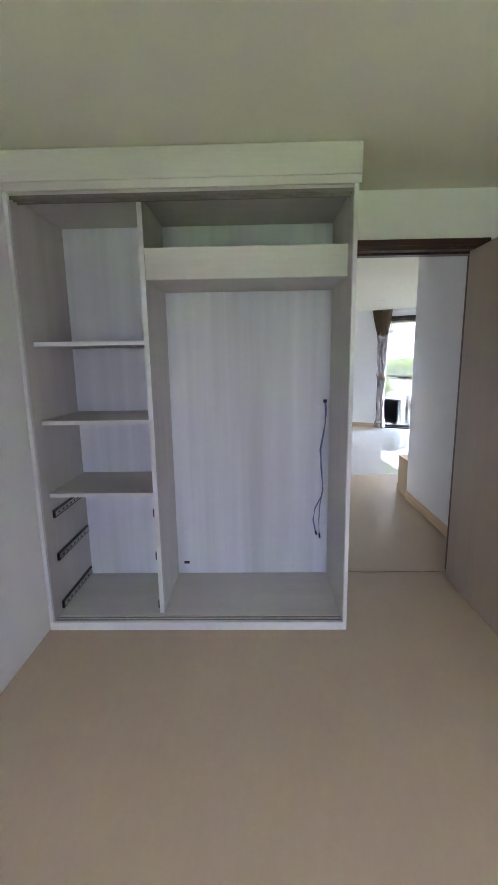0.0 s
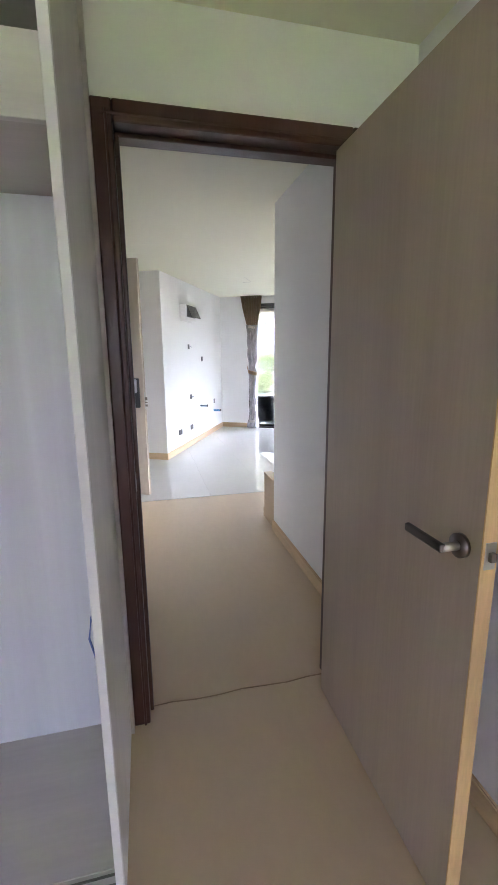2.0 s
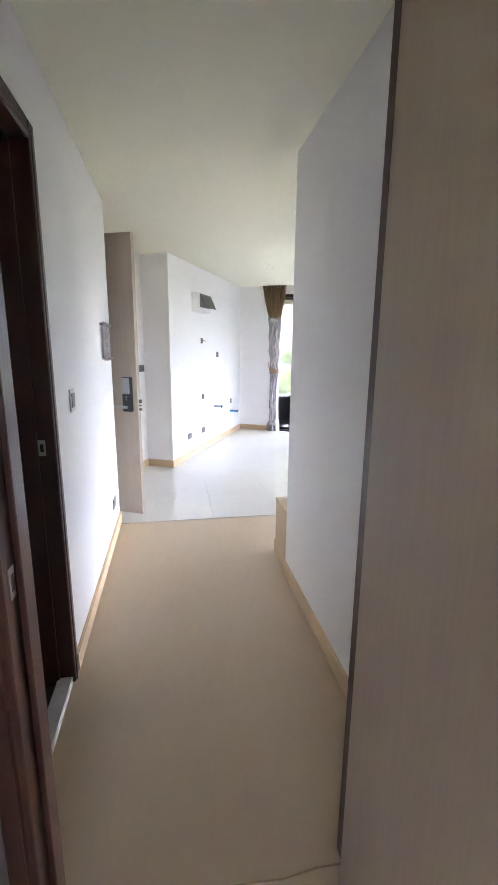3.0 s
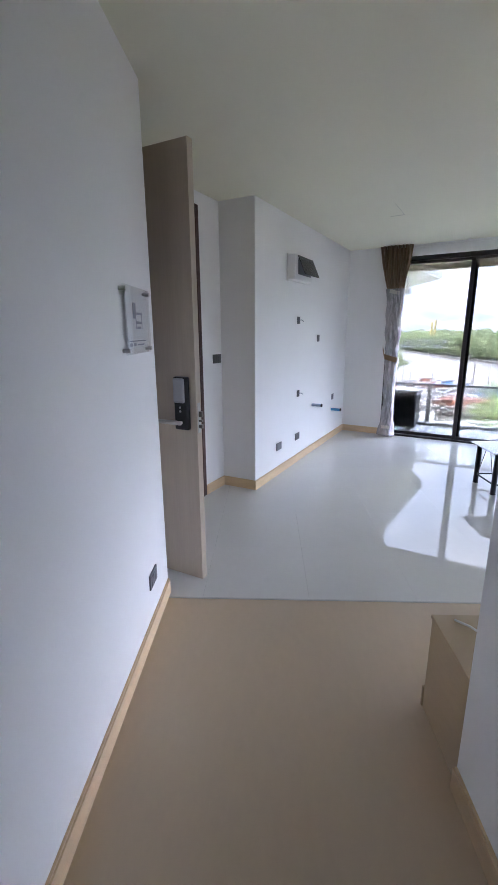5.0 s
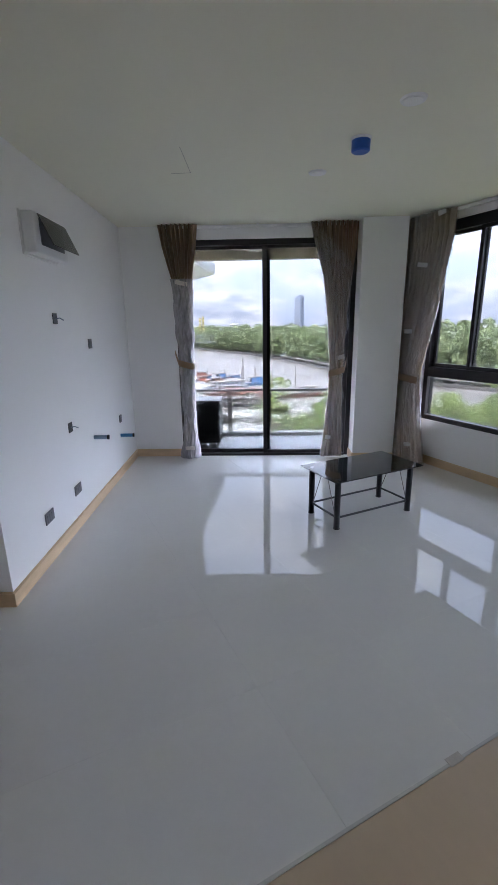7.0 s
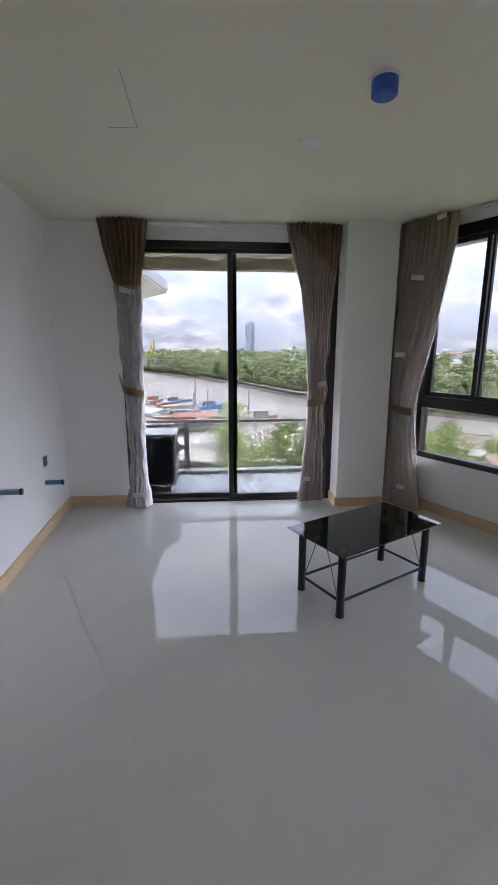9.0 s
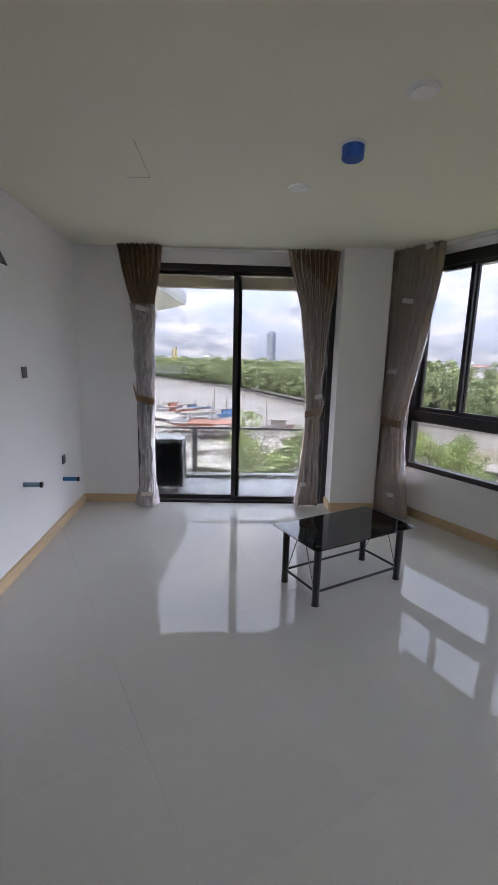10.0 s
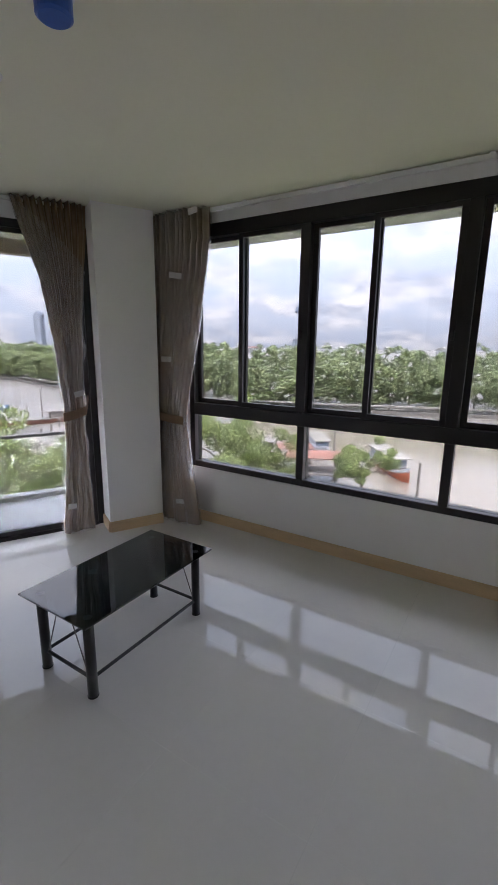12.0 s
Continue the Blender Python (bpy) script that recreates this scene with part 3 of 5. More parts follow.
def plate(name, label, category, m, w, h, material, keys=1):
    """A flush switch or socket plate; m's y points out of the wall."""
    p = thing(name, label, category, tuple(m.translation))
    bm = B()
    box(bm, -w / 2, w / 2, 0.0, 0.008, -h / 2, h / 2, m, 0.003)
    f = part("faceplate", bm, material, p)
    for k in range(keys):
        bm = B()
        a = -w / 2 * 0.75 + k * w * 0.75 / keys
        box(bm, a + 0.003, a + w * 0.75 / keys - 0.003, 0.008, 0.011, -h * 0.32, h * 0.32, m, 0.001)
        part("key", bm, BLACKPL if material is not PLATE else PLATE, f)
    return p


WESTM = lambda y, z: pose(HL, y, z, 0, 0, -90)
plate("light_switch", "steel light switch plate with a dark rocker on the hall wall", "light switch", WESTM(3.99, 1.162), 0.082, 0.10, STEEL)
plate("socket", "dark grey socket plate low on the hall wall", "socket", WESTM(5.115, 0.268), 0.118, 0.075, PLATE, 3)
sg = thing("evacuation_plan", "clear acrylic sign with a printed floor plan on steel studs", "wall sign", (HL, 5.10, 1.31))
boxpart("acrylic_sheet", (HL + 0.016, HL + 0.022, 4.93, 5.27, 1.305, 1.558), ACRYL, sg, None, 0.001)
pp = boxpart("printed_sheet", (HL + 0.013, HL + 0.0145, 4.968, 5.235, 1.325, 1.535), PAPER, sg)
for y0, y1, z0, z1 in ((5.05, 5.09, 1.44, 1.50), (5.09, 5.17, 1.42, 1.43), (5.10, 5.16, 1.455, 1.465), (5.10, 5.15, 1.40, 1.41), (5.085, 5.09, 1.40, 1.50), (5.165, 5.17, 1.40, 1.47), (4.985, 5.215, 1.352, 1.356), (4.99, 5.02, 1.334, 1.346), (5.04, 5.07, 1.334, 1.346), (5.09, 5.18, 1.336, 1.342)):
    bm = B()
    box(bm, HL + 0.0145, HL + 0.0155, y0, y1, z0, z1)
    part("print_mark", bm, INK, pp)
for y in (4.945, 5.255):
    for z in (1.32, 1.543):
        bm = B()
        rod(bm, (HL, y, z), (HL + 0.028, y, z), 0.008, 14)
        part("stud", bm, STEEL, sg)

sb = thing("low_cabinet", "low beige laminate cabinet at the end of the hall wall", "cabinet", (2.1, 4.54, 0))
boxpart("side_panel", (1.836, 1.852, YS + 0.002, 4.69, 0, 0.385), CAB, sb, None, 0.001)
boxpart("body", (1.852, 2.55, YS + 0.002, 4.685, 0, 0.385), CAB, sb, None, 0.001)
boxpart("top", (1.832, 2.556, YS + 0.002, 4.695, 0.385, 0.40), CAB, sb, None, 0.003)
boxpart("skirting", (1.831, 2.55, 4.691, 4.703, 0, 0.085), CAB, sb, None, 0.002, "light wood skirting along the front")
cb = thing("loose_cable", "short white cable end lying on the low cabinet", "cable", (1.93, 4.57, 0.40))
bm = B()
tube(bm, [(1.90, 4.66, 0.404), (1.935, 4.62, 0.408), (1.965, 4.575, 0.405), (1.955, 4.545, 0.404), (1.925, 4.535, 0.404)], 0.004)
part("cable", bm, WHITEPL, cb, "", True)

# ---- entrance ----
EM = LEFT @ pose(-0.329, 0, 0, 0, 0, 90)   # x along the wall, y into it
ef = door_frame("door_frame_entrance", "dark brown stained wooden frame round the entrance", ED0, ED1, EDZ, 0, 0.12, EM)


def entrance():
    hx = ED0 + 0.062
    d = thing("door_entrance", "open oak veneer entrance door with a digital lock", "door", tuple((LEFT @ Vector((-0.31, hx, 0)))), "", "structure")
    bm = B()
    box(bm, -0.31, 0.398, -4.19, -4.150, 0.008, 2.238, LEFT)
    leaf = part("leaf", bm, OAK, d)
    bm = B()
    box(bm, 0.398, 0.402, -4.191, -4.149, 0.008, 2.239, LEFT)
    part("edge", bm, OAK, leaf)
    for y0, y1, g in ((-4.218, -4.19, 1), (-4.150, -4.124, -1)):
        bm = B()
        box(bm, 0.278, 0.365, y0, y1, 0.885, 1.165, LEFT, 0.008)
        lk = part("lock_body", bm, BLACKPL, d, "black digital lock body")
        bm = B()
        if g > 0:
            box(bm, 0.283, 0.352, -4.232, -4.214, 1.03, 1.158, LEFT, 0.010)
        else:
            box(bm, 0.283, 0.352, -4.128, -4.112, 1.03, 1.158, LEFT, 0.008)
        part("lock_cover", bm, SILVER, lk, "silver sliding keypad cover")
        for z in (1.005, 0.985):
            bm = B()
            rod(bm, (0.318, y0 if g > 0 else y1, z), (0.318, (y0 - 0.003) if g > 0 else (y1 + 0.003), z), 0.006, 12, None, LEFT)
            part("lock_button", bm, STEEL, lk)
        bm = B()
        yy = -4.238 if g > 0 else -4.104
        rod(bm, (0.322, -4.17, 0.925), (0.322, yy, 0.925), 0.009, 12, None, LEFT)
        box(bm, 0.165, 0.334, yy - 0.007, yy + 0.007, 0.915, 0.937, LEFT, 0.004)
        part("lever", bm, STEEL, lk, "steel lever")
    bm = B()
    box(bm, 0.402, 0.4045, -4.183, -4.158, 0.87, 1.03, LEFT, 0.001)
    fp = part("latch_plate", bm, STEEL, d)
    for z0, z1 in ((0.895, 0.915), (0.93, 0.94), (0.955, 0.985)):
        bm = B()
        box(bm, 0.4045, 0.425, -4.178, -4.163, z0, z1, LEFT, 0.002)
        part("latch_bolt", bm, DSTEEL, fp)
    s = thing("door_entrance_side", "narrow closed oak veneer side leaf on steel hinges", "door", tuple((LEFT @ Vector((-0.345, -3.3, 0)))), "", "structure")
    bm = B()
    box(bm, -0.375, -0.335, -3.50, ED1 - 0.064, 0.008, 2.238, LEFT)
    part("leaf", bm, OAK, s)
    for z in (0.22, 0.98, 1.78, 2.06):
        bm = B()
        rod(bm, (-0.328, ED1 - 0.064, z - 0.05), (-0.328, ED1 - 0.064, z + 0.05), 0.007, 10, None, LEFT)
        part("hinge", bm, STEEL, s)


entrance()
KM = lambda v, z: LEFT @ pose(0, v, z, 0, 0, -90)
EWM = lambda v, z: LEFT @ pose(-0.329, v, z, 0, 0, -90)
plate("light_switch", "dark grey three-gang light switch beside the entrance", "light switch", EWM(-2.825, 1.163), 0.125, 0.075, PLATE, 3)

# ---- kitchen wall ----
def breaker_box():
    d = thing("breaker_box", "white breaker box with its smoked cover hanging open", "breaker box", tuple(LEFT @ Vector((0, -1.84, 1.85))))
    bm = B()
    box(bm, 0.0, 0.012, -2.10, -1.64, 1.842, 2.078, LEFT, 0.002)
    part("back_plate", bm, WHITEPL, d)
    bm = B()
    box(bm, 0.012, 0.085, -2.095, -1.645, 1.850, 2.070, LEFT, 0.008)
    body = part("body", bm, WHITEPL, d)
    bm = B()
    box(bm, 0.085, 0.088, -2.03, -1.70, 1.90, 2.04, LEFT)
    part("breaker_row", bm, PLATE, body, "dark grey row of breakers")
    bm = B()
    box(bm, 0.0, 0.006, -2.06, -1.67, -0.185, 0.0, LEFT @ pose(0.090, 0, 2.06, 0, -24, 0), 0.002)
    part("cover", bm, SMOKE, d, "smoked plastic cover, hinged open")


breaker_box()
for v, z, w, h, k in ((-1.172, 1.308, 0.075, 0.075, 2), (-0.535, 0.555, 0.07, 0.075, 1), (-2.24, 0.286, 0.118, 0.075, 3), (-1.757, 0.284, 0.118, 0.075, 3)):
    plate("socket", "dark grey socket plate on the kitchen wall", "socket", KM(v, z), w, h, PLATE, k)
for v, z in ((-1.779, 1.493), (-1.751, 0.749)):
    d = thing("junction_box", "open black flush wiring box with a loose wire end", "wiring box", tuple(LEFT @ Vector((0, v, z))))
    bm = B()
    box(bm, -0.001, 0.004, -0.035, 0.035, -0.035, 0.035, LEFT @ pose(0, v, z), 0.004)
    f = part("box", bm, BLACKPL, d)
    bm = B()
    a = LEFT @ Vector((0.004, v, z))
    tube(bm, [a, LEFT @ Vector((0.03, v + 0.01, z + 0.004)), LEFT @ Vector((0.045, v + 0.03, z - 0.01))], 0.004)
    part("wire", bm, WIREG, d)
for v, z, r, l, mt, lab in ((-1.30, 0.56, 0.017, 0.11, PIPEG, "grey-blue capped pipe stub standing out of the wall"), (-0.56, 0.39, 0.017, 0.12, PIPEBL, "blue pvc pipe stub standing out of the wall")):
    d = thing("pipe_stub", lab, "pipe", tuple(LEFT @ Vector((0, v, z))))
    bm = B()
    rod(bm, (0, v, z), (l, v, z), r, 16, None, LEFT)
    p = part("pipe", bm, mt, d, "", True)
    bm = B()
    rod(bm, (l, v, z), (l + 0.012, v, z), r * 1.18, 16, None, LEFT)
    part("cap", bm, BLACKPL, p, "", True)

# ---- glazed sliding door ----
def sliding_door():
    d = thing("sliding_door", "black aluminium sliding door with two tinted panes", "sliding door", tuple(SLIDE @ Vector((1.47, 0.06, 0))), "", "structure")
    def bar(name, dims, parent, bev=0.003):
        bm = B()
        box(bm, *dims, SLIDE, bev)
        return part(name, bm, BLACK, parent)
    bar("frame_jamb", (SL0, SL0 + 0.05, 0.01, 0.12, 0, SLZ), d)
    bar("frame_jamb", (SL1 - 0.05, SL1, 0.01, 0.12, 0, SLZ), d)
    bar("frame_head", (SL0 + 0.05, SL1 - 0.05, 0.01, 0.12, SLZ - 0.055, SLZ), d)
    bar("frame_sill", (SL0 + 0.05, SL1 - 0.05, 0.01, 0.12, -0.01, 0.022), d)
    for a, b, n in ((SL0 + 0.05, 1.527, 0.075), (1.447, SL1 - 0.05, 0.03)):
        n1 = n + 0.035
        bm = B()
        box(bm, a + 0.04, b - 0.04, n + 0.014, n + 0.020, 0.055, SLZ - 0.075, SLIDE)
        g = part("pane", bm, GLASS, d, "glass pane with a tint added to dim the view")
        g.visible_shadow = False
        bar("stile", (a, a + 0.045 if n < 0.05 else a + 0.05, n, n1, 0.02, SLZ - 0.05), d)
        bar("stile", (b - 0.05, b, n, n1, 0.02, SLZ - 0.05), d)
        bar("rail", (a + 0.045, b - 0.05, n, n1, SLZ - 0.085, SLZ - 0.05), d)
        bar("rail", (a + 0.045, b - 0.05, n, n1, 0.02, 0.06), d)


sliding_door()

# ---- window band ----
def window_band():
    d = thing("window_2", "black aluminium window band with sliding sashes over fixed lower panes, unseen south units added", "window", (XW + 0.06, 5.87, 0.465), "", "structure")
    def bar(name, y0, y1, z0, z1, x0=XW + 0.005, x1=XW + 0.10, parent=d, bev=0.003):
        bm = B()
        box(bm, x0, x1, y0, y1, z0, z1, None, bev)
        return part(name, bm, BLACK, parent)
    bar("frame", WY1 - 0.05, WY1, 0.465, 2.325)
    bar("frame", WY0, WY0 + 0.05, 0.465, 2.325)
    bar("frame", WY0 + 0.05, WY1 - 0.05, 2.235, 2.325)
    bar("frame", WY0 + 0.05, WY1 - 0.05, 0.465, 0.512)
    bar("transom", WY0 + 0.05, WY1 - 0.05, 0.905, 1.0)
    # The last two units are unseen, added for light in the hall.
    cuts = [7.80, 6.84, 5.87, 4.90, 3.94, 2.97]
    for hi, lo in zip(cuts, cuts[1:]):
        if lo > 3.5:
            half = 0.037 if lo in (5.87, 3.94) else 0.02
            bar("mullion", lo - half, lo + half, 1.0, 2.235)
            bar("mullion", lo - 0.028, lo + 0.028, 0.512, 0.905)
        grip = {6.84: 0.02, 5.87: 0.037, 4.90: 0.02, 3.94: 0.037}
        a, b = lo + grip.get(lo, 0), hi - grip.get(hi, 0)
        bm = B()
        box(bm, XW + 0.048, XW + 0.054, lo + (0.02 if lo > 3.5 else -0.01), hi - (0.02 if hi < 7.5 else -0.01), 0.512, 0.905)
        g = part("pane", bm, GLASS, d, "glass pane with a tint added to dim the view")
        g.visible_shadow = False
        mid = (a + b) / 2 + 0.03
        for y0, y1, x in ((mid - 0.022, b, XW + 0.055), (a, mid + 0.022, XW + 0.018)):
            bm = B()
            box(bm, x + 0.012, x + 0.017, y0 + 0.02, y1 - 0.02, 1.03, 2.215)
            g = part("sash_pane", bm, GLASS, d, "glass pane with a tint added to dim the view")
            g.visible_shadow = False
            for s0, s1, z0, z1 in ((y0, y0 + 0.036, 1.0, 2.235), (y1 - 0.036, y1, 1.0, 2.235), (y0 + 0.036, y1 - 0.036, 1.0, 1.036), (y0 + 0.036, y1 - 0.036, 2.205, 2.235)):
                bm = B()
                box(bm, x, x + 0.032, s0, s1, z0, z1, None, 0.002)
                part("sash_bar", bm, BLACK, g)
        bm = B()
        box(bm, XW - 0.004, XW + 0.02, a + 0.004, a + 0.02, 1.50, 1.56, None, 0.002)
        part("sash_latch", bm, BLACKPL, d)


window_band()

# ---- curtains ----
def rail(name, m, a, b, y, z):
    d = thing("curtain_rail", "white metal curtain rail under the ceiling", "curtain rail", tuple(m @ Vector(((a + b) / 2, y, z))))
    bm = B()
    box(bm, a, b, y - 0.014, y + 0.014, z, z + 0.026, m, 0.003)
    part("rail", bm, WHITEPL, d)
    n = max(2, int((b - a) / 0.7))
    for k in range(n + 1):
        s = a + 0.05 + (b - a - 0.1) * k / n
        bm = B()
        box(bm, s - 0.012, s + 0.012, y - 0.010, -0.001 if y < 0 else 0.001, z + 0.026, z + 0.036, m)
        part("bracket", bm, WHITEPL, d)
    for s in (a, b):
        bm = B()
        box(bm, s - 0.012, s + 0.012, y - 0.017, y + 0.017, z - 0.003, z + 0.030, m, 0.004)
        part("end_cap", bm, WHITEPL, d)


def curtain(m, levels, pleats, label, wrap_from, seed, tie_z, tie_side, tapes=(), film=FILM, fall=0.0):
    """A bunched curtain. levels: (z, from, to, depth centre, half depth) from the top down, in m's frame."""
    rng = random.Random(seed)
    d = thing("curtain", label, "curtain", tuple(m @ Vector(((levels[-1][1] + levels[-1][2]) / 2, levels[-1][3], 0.0))))
    rows = []
    zs = np.array([l[0] for l in levels])
    for k in range(91):
        z = levels[0][0] + (levels[-1][0] - levels[0][0]) * k / 90
        vals = [float(np.interp(-z, -zs, [l[i] for l in levels])) for i in range(1, 5)]
        rows.append((z, *vals))
    phase = [rng.uniform(-0.5, 0.5) for _ in range(pleats * 2 + 2)]
    amps = [rng.uniform(0.6, 1.2) for _ in range(pleats * 2 + 2)]
    N = pleats * 8

    def at(z):
        return [float(np.interp(-z, -zs, [l[i] for l in levels])) for i in range(1, 5)]

    def shell(grow, top, rough, fall=0.0):
        bm = B()
        rings = []
        for zrow, a, b, yc, hd in rows:
            if zrow > top:
                continue
            ring = []
            for j in range(N + 1):
                f = j / N
                z = zrow
                if fall and zrow > top - abs(fall):
                    z = min(zrow, top - abs(fall) * (f if fall > 0 else 1 - f))
                    a, b, yc, hd = at(z)
                i = int(f * pleats * 2)
                fw = f + 0.055 * noise.noise((f * 4, z * 0.7, seed + 3.3)) * min(1.0, (2.45 - z) * 1.6)
                low = min(1.0, max(0.0, (2.25 - z) * 1.2))
                w = math.sin(fw * pleats * 6.2832 + phase[i] * 0.5 * (2.4 - z) + 0.25 * math.sin(z * 5 + i))
                # below the heading the pleats gather into fewer, uneven folds
                w = w * ((1 - low) if grow else (1 - 0.9 * low)) + low * 1.9 * noise.noise((fw * 6.5, z * 0.7, seed + 7.7))
                edge = math.sin(math.pi * f) ** 0.35
                yy = yc - hd * edge * ((0.90 + 0.16 * w) if grow else (0.56 - 0.2 * (1 - low) + (0.44 + 0.28 * (1 - low)) * w * amps[i])) - grow
                if rough:
                    yy += (0.020 if grow else 0.008) * noise.noise((f * (5 if grow else 9), z * (7 if grow else 12), seed))
                    if grow:
                        yy -= 0.016 * abs(noise.noise((f * 11 + z * 2.2, z * 5 - f * 3, seed + 1.5)))
                wob = (0.030 if grow else 0.010) * noise.noise((z * 5.5, f * 1.6, seed + 4.1)) * low
                ring.append((a - grow + (b - a + 2 * grow) * f + wob, yy, z))
            for j in range(N, -1, -4):
                f = j / N
                z = min(zrow, top - abs(fall) * (f if fall > 0 else 1 - f)) if fall else zrow
                ring.append((a - grow + (b - a + 2 * grow) * f, yc + hd * 0.5 * math.sin(math.pi * f) ** 0.4 + grow, z))
            rings.append([bm.verts.new(m @ Vector(p)) for p in ring])
        for r0, r1 in zip(rings, rings[1:]):
            for j in range(len(r0)):
                q = (j + 1) % len(r0)
                bm.faces.new((r0[j], r0[q], r1[q], r1[j]))
        if not grow:
            bm.faces.new(rings[0])
            bm.faces.new(rings[-1][::-1])
        return bm

    cloth = part("fabric", shell(0.0, 9, True), CURT, d, "", True)
    part("plastic_wrap", shell(0.008, wrap_from, True, fall), film, d, "clear plastic film round the cloth", True)
    # band that holds the cloth back
    vals = [float(np.interp(-tie_z, -zs, [l[i] for l in levels])) for i in range(1, 5)]
    a, b, yc, hd = vals
    bm = B()
    n = 18
    lo, hi = [], []
    for k in range(n + 1):
        f = k / n
        s = a - 0.014 + (b - a + 0.028) * f
        y = yc - (hd * 1.15 + 0.016) * math.sin(math.pi * (0.1 + 0.8 * f)) ** 0.5
        slope = 0.045 * (f if tie_side > 0 else 1 - f)
        lo.append((s, y, tie_z - 0.035 + slope))
        hi.append((s, y - 0.002, tie_z + 0.03 + slope))
    end = (b + 0.05, yc + 0.05, tie_z + 0.13) if tie_side > 0 else (a - 0.065, yc + 0.05, tie_z + 0.15)
    tip = [(end[0], end[1], end[2] - 0.03), (end[0], end[1], end[2] + 0.03)]
    if tie_side > 0:
        lo.append(tip[0]), hi.append(tip[1])
    else:
        lo.insert(0, tip[0]), hi.insert(0, tip[1])
    vl, vh = [bm.verts.new(m @ Vector(p)) for p in lo], [bm.verts.new(m @ Vector(p)) for p in hi]
    for k in range(len(vl) - 1):
        bm.faces.new((vl[k], vl[k + 1], vh[k + 1], vh[k]))
    bmesh.ops.solidify(bm, geom=bm.faces[:], thickness=0.006)
    part("tieback", bm, TIE, d, "tan fabric tieback", True)
    for tz, tf, w in tapes:
        a, b, yc, hd = [float(np.interp(-tz, -zs, [l[i] for l in levels])) for i in range(1, 5)]
        s = a + (b - a) * tf
        bm = B()
        box(bm, -w, w, -0.002, 0.001, -0.02, 0.02, m @ pose(s, yc - hd * 1.02 - 0.013, tz, 4, rng.uniform(-14, 14), 0), 0.0008)
        part("tape", bm, TAPE, d, "strip of pale packing tape")
    return d


curtain(SLIDE, [(2.394, 0.415, 0.81, -0.085, 0.055), (2.2, 0.445, 0.79, -0.075, 0.045), (2.0, 0.495, 0.75, -0.075, 0.042), (1.88, 0.53, 0.735, -0.075, 0.045), (1.4, 0.555, 0.72, -0.075, 0.05), (1.0, 0.575, 0.71, -0.075, 0.055), (0.5, 0.585, 0.705, -0.075, 0.055), (0.22, 0.575, 0.715, -0.08, 0.06), (0.16, 0.555, 0.735, -0.085, 0.07), (0.02, 0.535, 0.745, -0.09, 0.075)], 9, "brown satin curtain bunched in clear plastic, tied back", 1.90, 3, 1.02, -1, ((1.85, 0.5, 0.06), (0.14, 0.5, 0.05)), FILM2)
curtain(SLIDE, [(2.394, 1.925, 2.39, -0.085, 0.055), (2.2, 1.97, 2.385, -0.075, 0.05), (1.9, 2.06, 2.345, -0.075, 0.055), (1.5, 2.115, 2.31, -0.075, 0.055), (1.0, 2.15, 2.285, -0.075, 0.055), (0.8, 2.15, 2.285, -0.075, 0.055), (0.4, 2.12, 2.30, -0.08, 0.06), (0.02, 2.08, 2.31, -0.085, 0.06)], 11, "brown satin curtain wrapped in clear plastic and tied back", 2.394, 5, 0.93, 1, ((1.10, 0.75, 0.035), (0.25, 0.2, 0.03)), FILM, 0.44)
WINM = pose(XW, 7.98, 0, 0, 0, -90)    # x runs away from the column, y points outwards
curtain(WINM, [(2.394, -0.12, 0.45, -0.125, 0.07), (2.2, -0.12, 0.45, -0.125, 0.07), (1.8, -0.12, 0.38, -0.125, 0.075), (1.4, -0.12, 0.30, -0.125, 0.075), (1.0, -0.10, 0.21, -0.125, 0.075), (0.85, -0.10, 0.20, -0.125, 0.075), (0.4, -0.11, 0.27, -0.13, 0.08), (0.02, -0.12, 0.34, -0.13, 0.08)], 12, "brown satin curtain wrapped in clear plastic beside the column", 2.394, 8, 0.88, -1, ((1.95, 0.6, 0.06), (1.35, 0.5, 0.05), (2.36, 0.85, 0.04), (0.22, 0.75, 0.04)))
rail("curtain_rail", SLIDE, 0.43, 2.38, -0.055, 2.362)
rail("curtain_rail", WINM, -0.05, 5.1, -0.10, 2.366)


